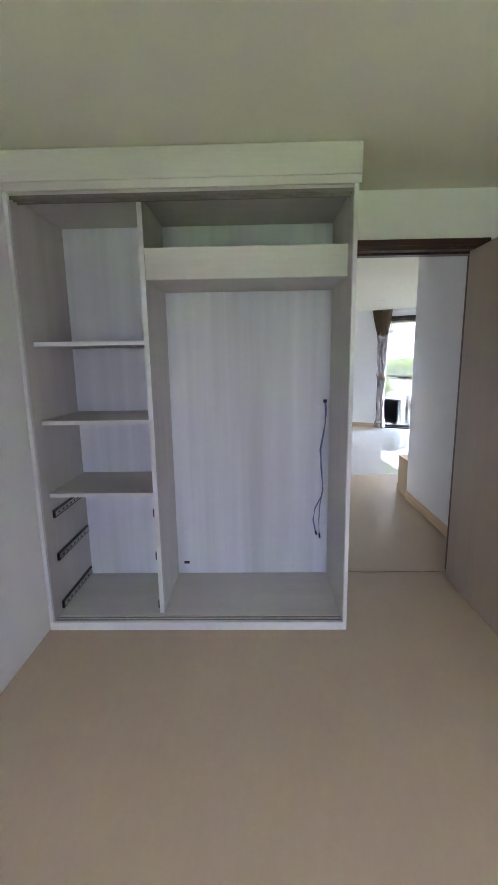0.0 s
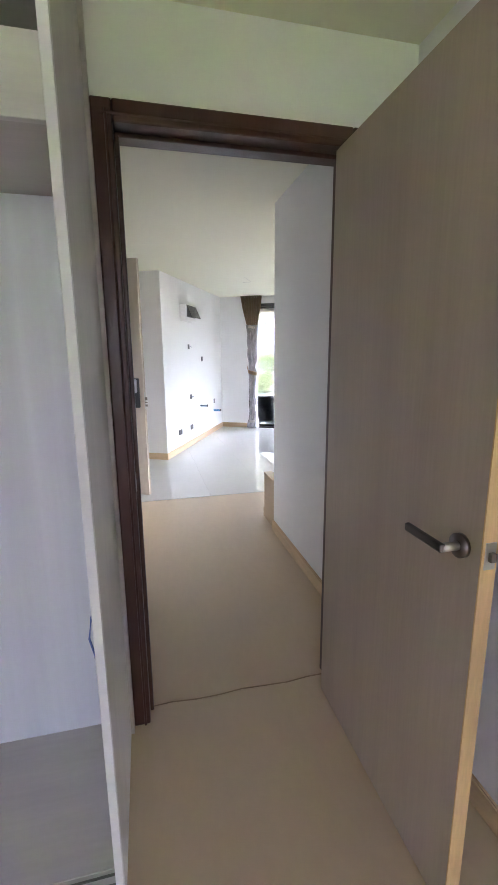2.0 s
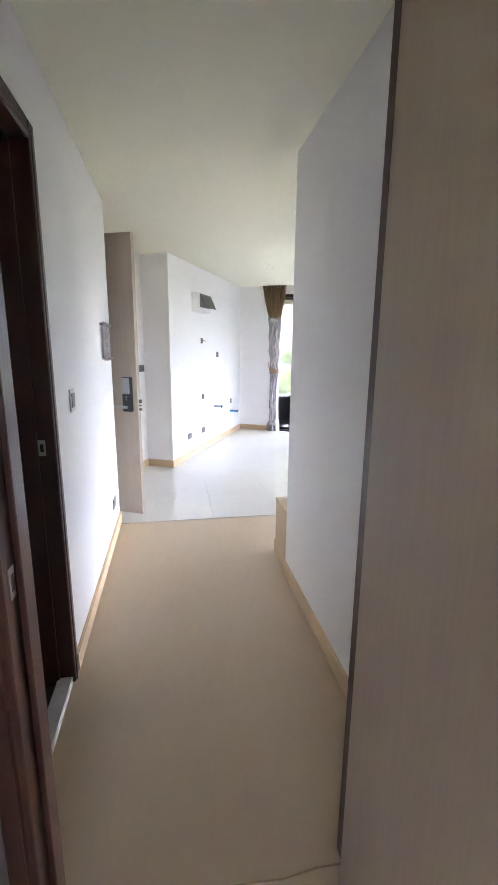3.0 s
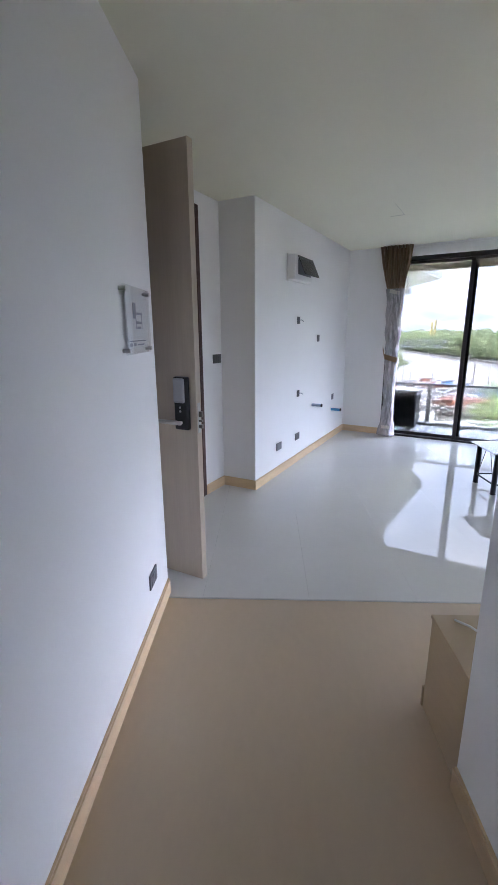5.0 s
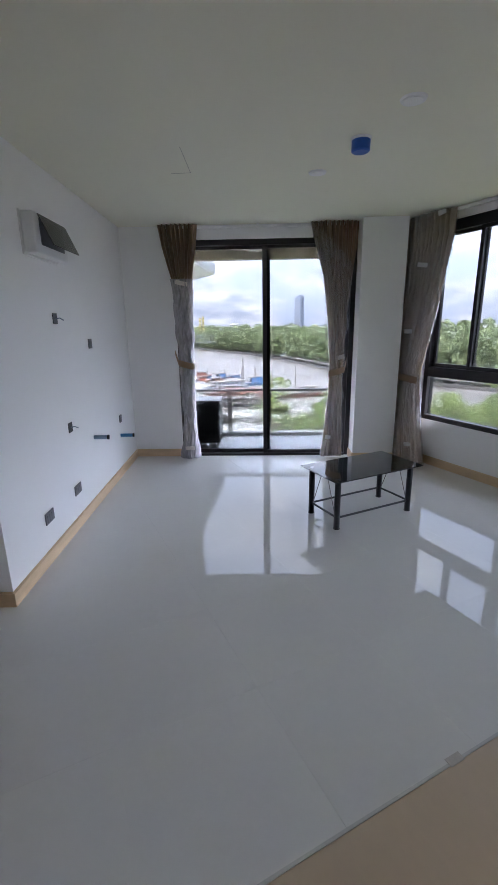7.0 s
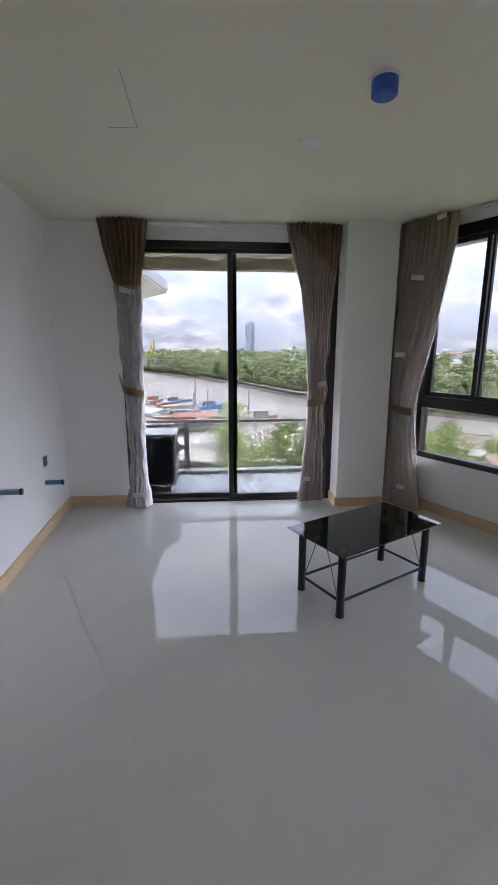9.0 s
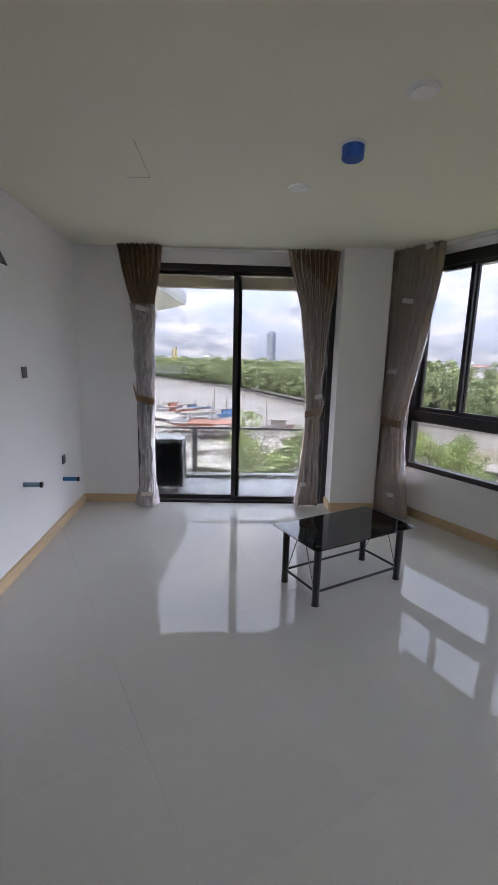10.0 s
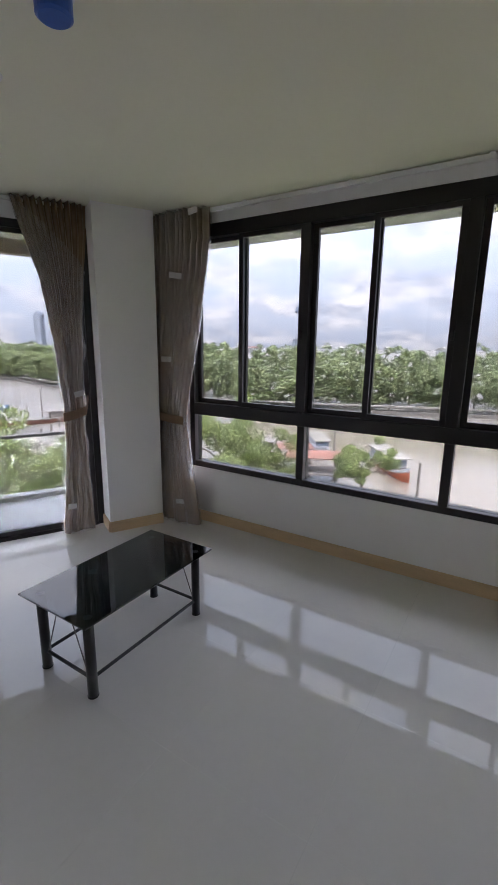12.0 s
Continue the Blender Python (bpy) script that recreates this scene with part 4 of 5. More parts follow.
# ---- coffee table ----
def coffee_table():
    x0, x1, y0, y1 = 3.205, 3.893, 6.928, 7.248
    d = thing("coffee_table", "coffee table with dark glass top and black metal legs", "coffee table", ((x0 + x1) / 2, (y0 + y1) / 2, 0))
    bm = B()
    box(bm, 3.14, 3.958, 6.862, 7.315, 0.375, 0.383, None, 0.003)
    part("glass_top", bm, DGLASS, d, "dark tinted glass top with ground edges")
    for x in (x0, x1):
        for y in (y0, y1):
            bm = B()
            rod(bm, (x, y, 0.006), (x, y, 0.368), 0.022, 20)
            leg = part("leg", bm, BLACKPL, d, "", True)
            bm = B()
            rod(bm, (x, y, 0.368), (x, y, 0.375), 0.018, 16)
            part("suction_pad", bm, SILVER, leg)
            bm = B()
            rod(bm, (x, y, 0), (x, y, 0.006), 0.024, 16)
            part("foot", bm, BLACKPL, leg)
    for y in (y0, y1):
        bm = B()
        rod(bm, (x0 + 0.02, y, 0.085), (x1 - 0.02, y, 0.085), 0.008, 10)
        part("stretcher", bm, BLACKPL, d)
    for x in (x0, x1):
        bm = B()
        rod(bm, (x, y0 + 0.02, 0.085), (x, y1 - 0.02, 0.085), 0.008, 10)
        part("stretcher", bm, BLACKPL, d)
        for y, t in ((y0, 0.5), (y1, 0.5)):
            bm = B()
            rod(bm, (x, y + (0.02 if y == y0 else -0.02), 0.088), (x, (y0 + y1) / 2 + (-0.03 if y == y0 else 0.03), 0.372), 0.0028, 8)
            part("brace", bm, DSTEEL, d, "thin wire brace")


coffee_table()

# ---- ceiling fittings ----
for x, y in ((3.072, 6.340), (3.237, 7.318)):
    d = thing("downlight", "round white recessed ceiling downlight, unlit", "ceiling light", (x, y, CEIL_Z), "ceiling downlights")
    bm = B()
    rod(bm, (x, y, CEIL_Z - 0.008), (x, y, CEIL_Z), 0.055, 32, 0.060)
    part("trim_ring", bm, WHITEPL, d)
    bm = B()
    rod(bm, (x, y, CEIL_Z - 0.011), (x, y, CEIL_Z - 0.008), 0.042, 28)
    part("lens", bm, LAMP, d, "frosted lens")
d = thing("smoke_detector", "smoke detector under a blue plastic dust cap", "smoke detector", (3.14, 6.772, CEIL_Z))
bm = B()
rod(bm, (3.14, 6.772, CEIL_Z - 0.012), (3.14, 6.772, CEIL_Z), 0.056, 28)
part("base", bm, WHITEPL, d, "white base")
bm = B()
rod(bm, (3.14, 6.772, CEIL_Z - 0.062), (3.14, 6.772, CEIL_Z - 0.012), 0.050, 28)
cap = part("dust_cap", bm, BLUEPL, d, "bright blue dust cap")
bm = B()
rod(bm, (3.14, 6.772, CEIL_Z - 0.068), (3.14, 6.772, CEIL_Z - 0.062), 0.042, 28, 0.050)
part("cap_rim", bm, BLUEPL, cap)
bm = B()
for a, b in (((2.28, 7.279), (2.474, 7.658)), ((2.474, 7.658), (2.362, 7.724))):
    tube(bm, [(*a, CEIL_Z), (*b, CEIL_Z)], 0.0012, 4)
structure("ceiling_joint", bm, CRACK, "fine open joint of a ceiling hatch", "joint")
d = thing("floor_tape", "piece of dull tape on the floor strip", "tape", (2.49, 5.36, 0.003))
boxpart("tape", (2.465, 2.53, 5.338, 5.368, 0.0035, 0.005), TAPE, d)

# ---- outside: balcony ----
RAILM = mat("grey_brown_rail_paint", (0.30, 0.27, 0.24), 0.4, metal=0.3, var=0.08)
d = thing("balcony", "concrete balcony with a grey tiled floor and steel rail", "balcony", tuple(SLIDE @ Vector((1.3, 0.5, -0.1))), "", "structure")
boxpart("balcony_floor", (-0.9, 3.3, 0.002, 0.96, -0.16, -0.012), BALC, d, SLIDE)
boxpart("kerb", (-0.9, 3.3, 0.96, 1.08, -0.16, 0.03), CONC, d, SLIDE, 0.006)
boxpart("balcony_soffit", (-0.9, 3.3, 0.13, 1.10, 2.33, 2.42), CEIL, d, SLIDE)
boxpart("fascia", (-0.9, 3.3, 0.98, 1.10, 2.215, 2.33), SOFFIT, d, SLIDE)
ROW = 1.02
boxpart("handrail", (-0.9, 3.3, ROW - 0.03, ROW + 0.03, 0.585, 0.615), RAILM, d, SLIDE, 0.006)
for s in (-0.38, 1.0, 2.38):
    boxpart("post", (s - 0.03, s + 0.03, ROW - 0.02, ROW + 0.02, 0.03, 0.585), RAILM, d, SLIDE, 0.004)
    boxpart("post_foot", (s - 0.045, s + 0.045, ROW - 0.04, ROW + 0.04, 0.03, 0.042), STEEL, d, SLIDE, 0.003)
for a, b in ((-0.34, 0.96), (1.04, 2.34)):
    bm = B()
    box(bm, a, b, ROW - 0.005, ROW + 0.005, 0.06, 0.57, SLIDE)
    g = part("glass_panel", bm, CLEAR, d, "clear glass balustrade panel")
    g.visible_shadow = False
bm = B()
box(bm, XW + 0.13, XW + 1.31, YL - 0.5, 8.6, 2.475, 2.62)
structure("eave", bm, CONC, "pale painted eave over the windows", "eave")
ac = thing("air_conditioner", "outdoor air conditioner unit with dark fins and a white grille", "air conditioner", tuple(SLIDE @ Vector((0.55, 0.5, 0))))
boxpart("casing", (0.22, 0.93, 0.37, 0.70, 0.045, 0.56), WHITEPL, ac, SLIDE, 0.012)
boxpart("top_cover", (0.21, 0.94, 0.36, 0.71, 0.56, 0.575), WHITEPL, ac, SLIDE, 0.006)
boxpart("fins", (0.25, 0.90, 0.352, 0.37, 0.07, 0.535), BLACKPL, ac, SLIDE, 0, "dark condenser fins")
for k in range(9):
    for c in range(3):
        boxpart("louvre", (0.93, 0.934, 0.41 + c * 0.09, 0.475 + c * 0.09, 0.08 + k * 0.05, 0.115 + k * 0.05), BLACKPL, ac, SLIDE)
for s in (0.3, 0.84):
    boxpart("foot", (s - 0.03, s + 0.03, 0.36, 0.70, -0.012, 0.045), BLACKPL, ac, SLIDE)

# ---- outside: land and river ----
WZ = -7.5
MUD = mat("grey_brown_mud", (0.25, 0.225, 0.19), 0.5, scale=0.22, grain=1.6, bump=0.5, stretch=(1, 0.4, 1), dark=(0.15, 0.135, 0.112), amount=0.3)
LAND = mat("green_river_land", (0.20, 0.29, 0.07), 0.9, var=0.3, scale=0.02, grain=0.7, bump=0.2)
EARTH = mat("earth_and_weeds", (0.27, 0.25, 0.17), 0.9, scale=0.5, grain=4, bump=0.3, dark=(0.13, 0.14, 0.075), amount=0.3)
WATER = mat("brown_river_water", (0.26, 0.22, 0.165), 0.12, var=0.06, scale=0.06, grain=1.5, bump=0.06)


def leaf_material(name, color, dark, scale, grain, through_share):
    """Leaves let part of the light through."""
    m = mat(name, color, 0.55, scale=scale, grain=grain, bump=0, dark=dark, amount=0.4)
    n, l = m.node_tree.nodes, m.node_tree.links
    b, out = n["Principled BSDF"], n["Material Output"]
    tl, mx = n.new("ShaderNodeBsdfTranslucent"), n.new("ShaderNodeMixShader")
    l.new(b.inputs["Base Color"].links[0].from_socket, tl.inputs["Color"])
    mx.inputs[0].default_value = through_share
    l.new(b.outputs[0], mx.inputs[1])
    l.new(tl.outputs[0], mx.inputs[2])
    l.new(mx.outputs[0], out.inputs["Surface"])
    return m


LEAF = leaf_material("mangrove_leaf", (0.36, 0.41, 0.19), (0.12, 0.155, 0.065), 0.35, 1.6, 0.1)
LEAF2 = leaf_material("light_green_leaf", (0.37, 0.43, 0.15), (0.14, 0.185, 0.06), 0.8, 4, 0.15)
BARK = mat("grey_bark", (0.16, 0.13, 0.10), 0.9, var=0.3, scale=3, grain=30, bump=0.4)
PETAL = mat("white_petal", (0.85, 0.83, 0.74), 0.6, var=0.05)
ROOFG = mat("pale_sheet_roof", (0.42, 0.395, 0.335), 0.7, scale=0.6, grain=8, bump=0.1, dark=(0.28, 0.255, 0.21), amount=0.45)
HUTG = mat("green_board_paint", (0.14, 0.26, 0.16), 0.7, var=0.2, scale=1.2, grain=10, bump=0.1)
STEELG = mat("grey_bridge_steel", (0.25, 0.26, 0.27), 0.6, var=0.1, scale=0.5)
ROOFR = mat("rusty_red_roof", (0.28, 0.125, 0.085), 0.7, var=0.3, scale=0.8, grain=8, bump=0.1)
HULLO = mat("orange_hull_paint", (0.42, 0.12, 0.06), 0.45, var=0.15, scale=1)
HULLW = mat("white_boat_paint", (0.62, 0.64, 0.66), 0.45, var=0.1, scale=1)
HULLB = mat("blue_boat_paint", (0.10, 0.25, 0.50), 0.45, var=0.15, scale=1)
PLANKS = mat("weathered_planks", (0.27, 0.24, 0.21), 0.85, var=0.25, scale=1, grain=12, bump=0.2)
TOWERM = mat("pale_grey_tower", (0.29, 0.315, 0.35), 0.5, var=0.08, scale=0.05, grain=0.5, bump=0)
TOWERG = mat("tower_glass", (0.15, 0.19, 0.25), 0.25, var=0.1, scale=0.05, grain=0.5, bump=0)
FARWHITE = mat("far_white_walls", (0.48, 0.49, 0.50), 0.8, var=0.15, scale=0.03, grain=0.3, bump=0)
YELLOW = mat("yellow_steel", (0.46, 0.36, 0.10), 0.5, var=0.1, scale=0.5)

bm = B()
box(bm, -1500, 1500, -1500, 1500, WZ - 2, WZ - 0.02)
structure("ground", bm, MUD, "grey-brown tidal mud flat", "ground")
bm = B()
prism(bm, [(26, -60), (66, -60), (60, 7), (47, 31), (40, 36), (31, 24), (27, 10)], WZ - 0.02, WZ + 0.03)
structure("water", bm, WATER, "calm muddy brown river water", "river")
# bank under and round the building, and the wooded far shore
bm = B()
prism(bm, [(-60, -120), (13, -120), (13.9, 0), (-60, 0)], WZ - 0.02, -6.6)
structure("bank", bm, LAND, "overgrown green river bank", "bank")
bm = B()
prism(bm, [(-60, 0), (13.9, 0), (14, 10), (11, 30), (-60, 60)], WZ - 0.02, -6.6)
structure("bank_2", bm, EARTH, "bare earth bank with patches of weeds", "bank")
FAR = [(84, -120), (76, -20), (66, 8), (58, 30), (53, 50), (54, 72), (60, 105), (62, 130), (60, 172), (64, 260)]
bm = B()
prism(bm, FAR[:1] + [(1400, -120), (1400, 1400), (200, 1400)] + FAR[:0:-1], WZ - 0.02, WZ + 0.5)
structure("far_shore", bm, MUD, "low muddy wooded far shore", "shore")


def leaves(centres, radii, per, size, rng, squash=0.8):
    """Vertices and faces of many small leaf clumps scattered on and in blobs."""
    n = len(centres)
    c = np.repeat(np.array(centres, float), per, 0)
    r = np.repeat(np.array(radii, float), per)[:, None]
    d = rng.normal(size=(n * per, 3))
    d /= np.linalg.norm(d, axis=1)[:, None]
    d[:, 2] *= squash
    p = c + d * r * (0.55 + 0.5 * rng.random((n * per, 1)))
    a = rng.normal(size=(n * per, 3))
    a /= np.linalg.norm(a, axis=1)[:, None]
    nrm = d + 0.55 * rng.normal(size=(n * per, 3))
    b = np.cross(nrm, a)
    b /= np.linalg.norm(b, axis=1)[:, None] + 1e-9
    a = np.cross(b, nrm)
    a /= np.linalg.norm(a, axis=1)[:, None] + 1e-9
    s = size * (0.6 + 0.8 * rng.random((n * per, 1)))
    v = np.stack([p - a * s, p - b * s * 0.55, p + a * s, p + b * s * 0.55], 1).reshape(-1, 3)
    f = np.arange(len(v)).reshape(-1, 4)
    return v, f


def leaf_mesh(name, v, f, material):
    me = bpy.data.meshes.new(name)
    me.from_pydata(v.tolist(), [], f.tolist())
    me.materials.append(material)
    return new(name, me)


def woods():
    """The far mangrove belt along the shore."""
    rng = np.random.default_rng(4)
    cs, rs, far = [], [], []
    trunks = B()
    pts = np.array(FAR, float)
    for k in range(1, len(pts) - 1):
        a, b = pts[k], pts[k + 1]
        L = np.linalg.norm(b - a)
        out = np.array([(b - a)[1], -(b - a)[0]]) / L
        near = k in (1, 2, 3, 4, 5, 6)
        for row, (off, step, h) in enumerate(((3, 2.2, 7.0), (6.5, 2.2, 8.2), (12, 3.4, 8.9), (25, 5.5, 9.4), (45, 8, 9.6))):
            for q in range(int(L / step)):
                t = (q + rng.random()) / (L / step)
                p = a + (b - a) * t + out * (off + rng.normal() * 1.4)
                hh = h * (0.78 + 0.34 * rng.random())
                m = 30 if row < 2 else 14
                sp = 1.9 + 0.9 * rng.random()
                for _ in range(m):
                    # clumps sit on the crown's rounded outside
                    d = rng.normal(size=3)
                    d /= np.linalg.norm(d)
                    low, mid = (0.56, 0.36) if row < 2 else (0.74, 0.2)
                    cs.append((p[0] + d[0] * sp, p[1] + d[1] * sp, WZ + hh * (low + mid * d[2])))
                    rs.append(0.4 + 0.55 * rng.random())
                    far.append(k > 3)
                if row < 2:
                    rod(trunks, (p[0], p[1], WZ), (p[0] + rng.normal() * 0.5, p[1] + rng.normal() * 0.5, WZ + hh * 0.6), 0.11, 5, 0.05)
    far, cs, rs = np.array(far), np.array(cs), np.array(rs)
    v, f = leaves(cs[~far], rs[~far], 70, 0.18, rng)
    v2, f2 = leaves(cs[far], rs[far], 42, 0.27, rng)
    v, f = np.concatenate([v, v2]), np.concatenate([f, f2 + len(v)])
    ob = tagged(leaf_mesh("woods", v, f, LEAF), "dense green mangrove wood on the far shore", "woods", "", "stuff")
    part("trunks", trunks, BARK, ob)
    return len(f)


woods()


def tree(x, y, z0, h, spread, seed, label, leaf=LEAF2, flowers=0, size=0.16, lumps=26, per=60):
    rng = np.random.default_rng(seed)
    d = thing("tree", label, "tree", (x, y, z0))
    bm = B()
    top = (x + rng.normal() * 0.3, y + rng.normal() * 0.3, z0 + h * 0.55)
    tube(bm, [(x, y, z0), (x + rng.normal() * 0.15, y + rng.normal() * 0.15, z0 + h * 0.3), top], 0.10, 8)
    tips = []
    for k in range(11):
        ang, rad = k * 2.4 + rng.random(), spread * (0.4 + 0.55 * rng.random())
        tip = (x + math.cos(ang) * rad, y + math.sin(ang) * rad, z0 + h * (0.58 + 0.34 * rng.random()))
        mid = tuple((a + b) / 2 + rng.normal() * 0.12 for a, b in zip(top, tip))
        tube(bm, [(top[0], top[1], top[2] - 0.1), mid, tip], 0.035, 6)
        tips.append(tip)
    part("trunk", bm, BARK, d)
    cs, rs = [], []
    for k in range(lumps):
        t = tips[k % len(tips)]
        cs.append((t[0] + rng.normal() * spread * 0.22, t[1] + rng.normal() * spread * 0.22, t[2] + rng.normal() * h * 0.09))
        rs.append(spread * (0.14 + 0.16 * rng.random()))
    v, f = leaves(cs, rs, per, size, rng)
    ob = leaf_mesh("crown", v, f, leaf)
    ob.parent = d
    ob.matrix_parent_inverse = Matrix.Translation(d.location).inverted()
    if flowers:
        v, f = leaves(cs, [r * 1.12 for r in rs], flowers, 0.075, rng)
        ob = leaf_mesh("blossom", v, f, PETAL)
        ob.parent = d
        ob.matrix_parent_inverse = Matrix.Translation(d.location).inverted()
        tagged(ob, "white blossom clusters")


tree(8.8, 15.2, -6.6, 6.4, 1.7, 11, "frangipani tree with white blossom below the balcony", LEAF2, 26, 0.046, 60, 440)
tree(10.3, 14.6, -6.6, 4.9, 1.6, 12, "light green leafy tree on the river bank", LEAF2, 6, 0.046, 40, 420)
tree(15.6, 15.6, WZ, 6.5, 2.0, 13, "light green leafy tree beside the river", LEAF2, 0, 0.046, 46, 440)
tree(18.2, 15.2, WZ, 4.9, 1.9, 14, "light green leafy tree beside the river", LEAF2, 0, 0.046, 40, 440)
tree(16.3, 18.9, WZ, 5.2, 1.7, 17, "sparse light green tree beside the river", LEAF2, 0, 0.046, 24, 340)
tree(26.9, 13.0, WZ, 3.2, 1.5, 15, "small bright green tree at the water", LEAF2, 0, 0.058, 36, 400)
tree(13.6, 24.5, -6.6, 2.2, 1.5, 18, "low green shrub on the bank", LEAF2, 0, 0.07, 30, 200)
for tx, ty, th, ts, sd in ((16.2, 66.0, 4.6, 2.6, 31), (18.0, 71.5, 5.2, 2.8, 32), (20.4, 77.0, 5.2, 2.8, 33), (14.8, 60.5, 4.4, 2.4, 34), (22.6, 83.0, 5.0, 2.8, 35)):
    tree(tx, ty, WZ, th, ts, sd, "leafy green tree on the muddy bank", LEAF, 0, 0.13, 44, 150)


def boat(x, y, yaw, length, beam, label, hull, side, roofed=True, z=WZ, size=0.8):
    m = pose(x, y, z, 0, 0, yaw) @ Matrix.Diagonal((size, size, size, 1))
    d = thing("boat", label, "boat", (x, y, z))
    st = [(-0.5, 0.62, 0.75), (-0.3, 0.92, 0.55), (0.0, 1.0, 0.5), (0.25, 0.86, 0.6), (0.4, 0.5, 0.8), (0.5, 0.05, 1.15)]

    def band(za, zb, wa, wb):
        bm = B()
        prev = None
        for f, w, s in st:
            hw = beam / 2 * w
            cur = [bm.verts.new(m @ Vector((f * length, sgn * hw * k, s * q))) for sgn, k, q in ((-1, wa, za), (-1, wb, zb), (1, wb, zb), (1, wa, za))]
            if prev:
                for i in range(4):
                    j = (i + 1) % 4
                    bm.faces.new((prev[i], prev[j], cur[j], cur[i]))
            else:
                bm.faces.new(cur)
            prev = cur
        bm.faces.new(prev[::-1])
        return bm
    part("hull", band(-0.3, 0.95, 0.55, 0.92), hull, d)
    part("bulwark", band(0.95, 1.25, 0.93, 1.0), side, d)
    part("deck", band(1.25, 1.29, 0.9, 0.9), PLANKS, d)
    if roofed:
        boxpart("cabin", (-0.42 * length, 0.22 * length, -beam * 0.36, beam * 0.36, 0.8, 1.75), side, d, m)
        r = boxpart("roof", (-0.48 * length, 0.28 * length, -beam * 0.46, beam * 0.46, 1.75, 1.85), ROOFG, d, m)
        for k in range(12):
            bm = B()
            a = -0.47 * length + k * 0.062 * length
            box(bm, a, a + 0.035 * length, -beam * 0.47, beam * 0.47, 1.85, 1.88, m)
            part("roof_batten", bm, ROOFG, r)
        for k in range(6):
            for sgn in (-1, 1):
                a = -0.36 * length + k * 0.095 * length
                boxpart("window", (a, a + 0.055 * length, sgn * beam * 0.36 - 0.02, sgn * beam * 0.36 + 0.02, 1.15, 1.55), TOWERG, d, m)
        for sgn in (-1, 0, 1):
            boxpart("window", (0.22 * length - 0.01, 0.22 * length + 0.03, sgn * beam * 0.22 - 0.25, sgn * beam * 0.22 + 0.25, 1.15, 1.55), TOWERG, d, m)
    else:
        boxpart("wheelhouse", (-0.36 * length, -0.16 * length, -beam * 0.25, beam * 0.25, 0.6, 1.55), side, d, m)
        boxpart("canopy", (-0.40 * length, -0.05 * length, -beam * 0.34, beam * 0.34, 1.55, 1.63), PLANKS, d, m)
        boxpart("mast", (0.1 * length - 0.05, 0.1 * length + 0.05, -0.05, 0.05, 0.6, 3.0), PLANKS, d, m)
    return d


boat(33.9, 13.0, 217, 8.4, 2.2, "wooden river boat with an orange hull and pale roof", HULLO, HULLW, size=0.74)
boat(36.5, 19.8, 215, 8.0, 2.2, "moored river boat with a blue and white cabin", HULLB, HULLW, size=0.7)
boat(31.8, 22.6, 195, 9.0, 2.4, "old boat with a red planked deck", ROOFR, PLANKS, False)
boat(24.6, 66, 200, 9, 2.2, "orange fishing boat lying on the mud", HULLO, HULLO, False)
boat(27.6, 72, 190, 9, 2.2, "orange and blue fishing boat lying on the mud", HULLO, HULLB, False)
boat(22.0, 72, 205, 9, 2.2, "blue fishing boat lying on the mud", HULLB, HULLW, False)
boat(23.2, 69, 195, 8, 2.0, "red fishing boat lying on the mud", ROOFR, HULLO, False)
boat(29.5, 64, 186, 12, 1.5, "long narrow blue boat on the mud", HULLB, HULLB, False)
boat(25.0, 60.5, 182, 9, 2.0, "white boat with a dark cabin", HULLW, HULLW)
boat(30.5, 51.8, 162, 11, 2.0, "flat wooden barge with a red-brown hull", ROOFR, PLANKS, False)

for bx, by, byaw, bl, hull, side, words in ((26.2, 63.5, 192, 9, HULLO, HULLB, "orange fishing boat with a blue rail on the mud"), (21.5, 66.5, 210, 8, HULLO, HULLW, "orange and white fishing boat on the mud"), (25.4, 75.5, 188, 9, HULLB, HULLO, "blue and orange fishing boat on the mud"), (28.8, 68.0, 200, 8, ROOFR, HULLB, "red fishing boat with a blue rail"), (20.2, 61.5, 186, 8, HULLW, HULLB, "white and blue boat on the mud"), (22.6, 57.5, 170, 9, HULLO, PLANKS, "orange boat with a plank deck")):
    boat(bx, by, byaw, bl, 2.0, words, hull, side, False)


def shed(x, y, yaw, w, l, h, label, roof=ROOFG, base=-7.0):
    m = pose(x, y, base, 0, 0, yaw)
    d = thing("shed", label, "shed", (x, y, base))
    for a in (-1, 1):
        for b in (-1, 1):
            boxpart("post", (a * w * 0.45 - 0.08, a * w * 0.45 + 0.08, b * l * 0.45 - 0.08, b * l * 0.45 + 0.08, -0.5, h), PLANKS, d, m)
    boxpart("deck", (-w * 0.5, w * 0.5, -l * 0.5, l * 0.5, 0, 0.12), PLANKS, d, m)
    boxpart("back_wall", (-w * 0.46, w * 0.46, l * 0.44, l * 0.46, 0.12, h), PLANKS, d, m)
    for sgn in (-1, 1):
        bm = B()
        ang = 8 * sgn
        mm = m @ pose(0, 0, h + 0.25, 0, ang, 0)
        box(bm, *sorted((0.0, sgn * w * 0.56)), -l * 0.55, l * 0.55, 0, 0.05, mm)
        r = part("roof_slope", bm, roof, d)
        bm = B()
        k = int(l / 0.8)
        for i in range(k):
            yy = -l * 0.54 + i * l * 1.08 / k
            box(bm, *sorted((0.0, sgn * w * 0.56)), yy, yy + 0.08, 0.05, 0.075, mm)
        part("roof_ribs", bm, roof, r)
    return d


shed(12.5, 28.9, -32, 2.8, 2.7, 1.9, "open shed with a pale sheet roof on the river bank")
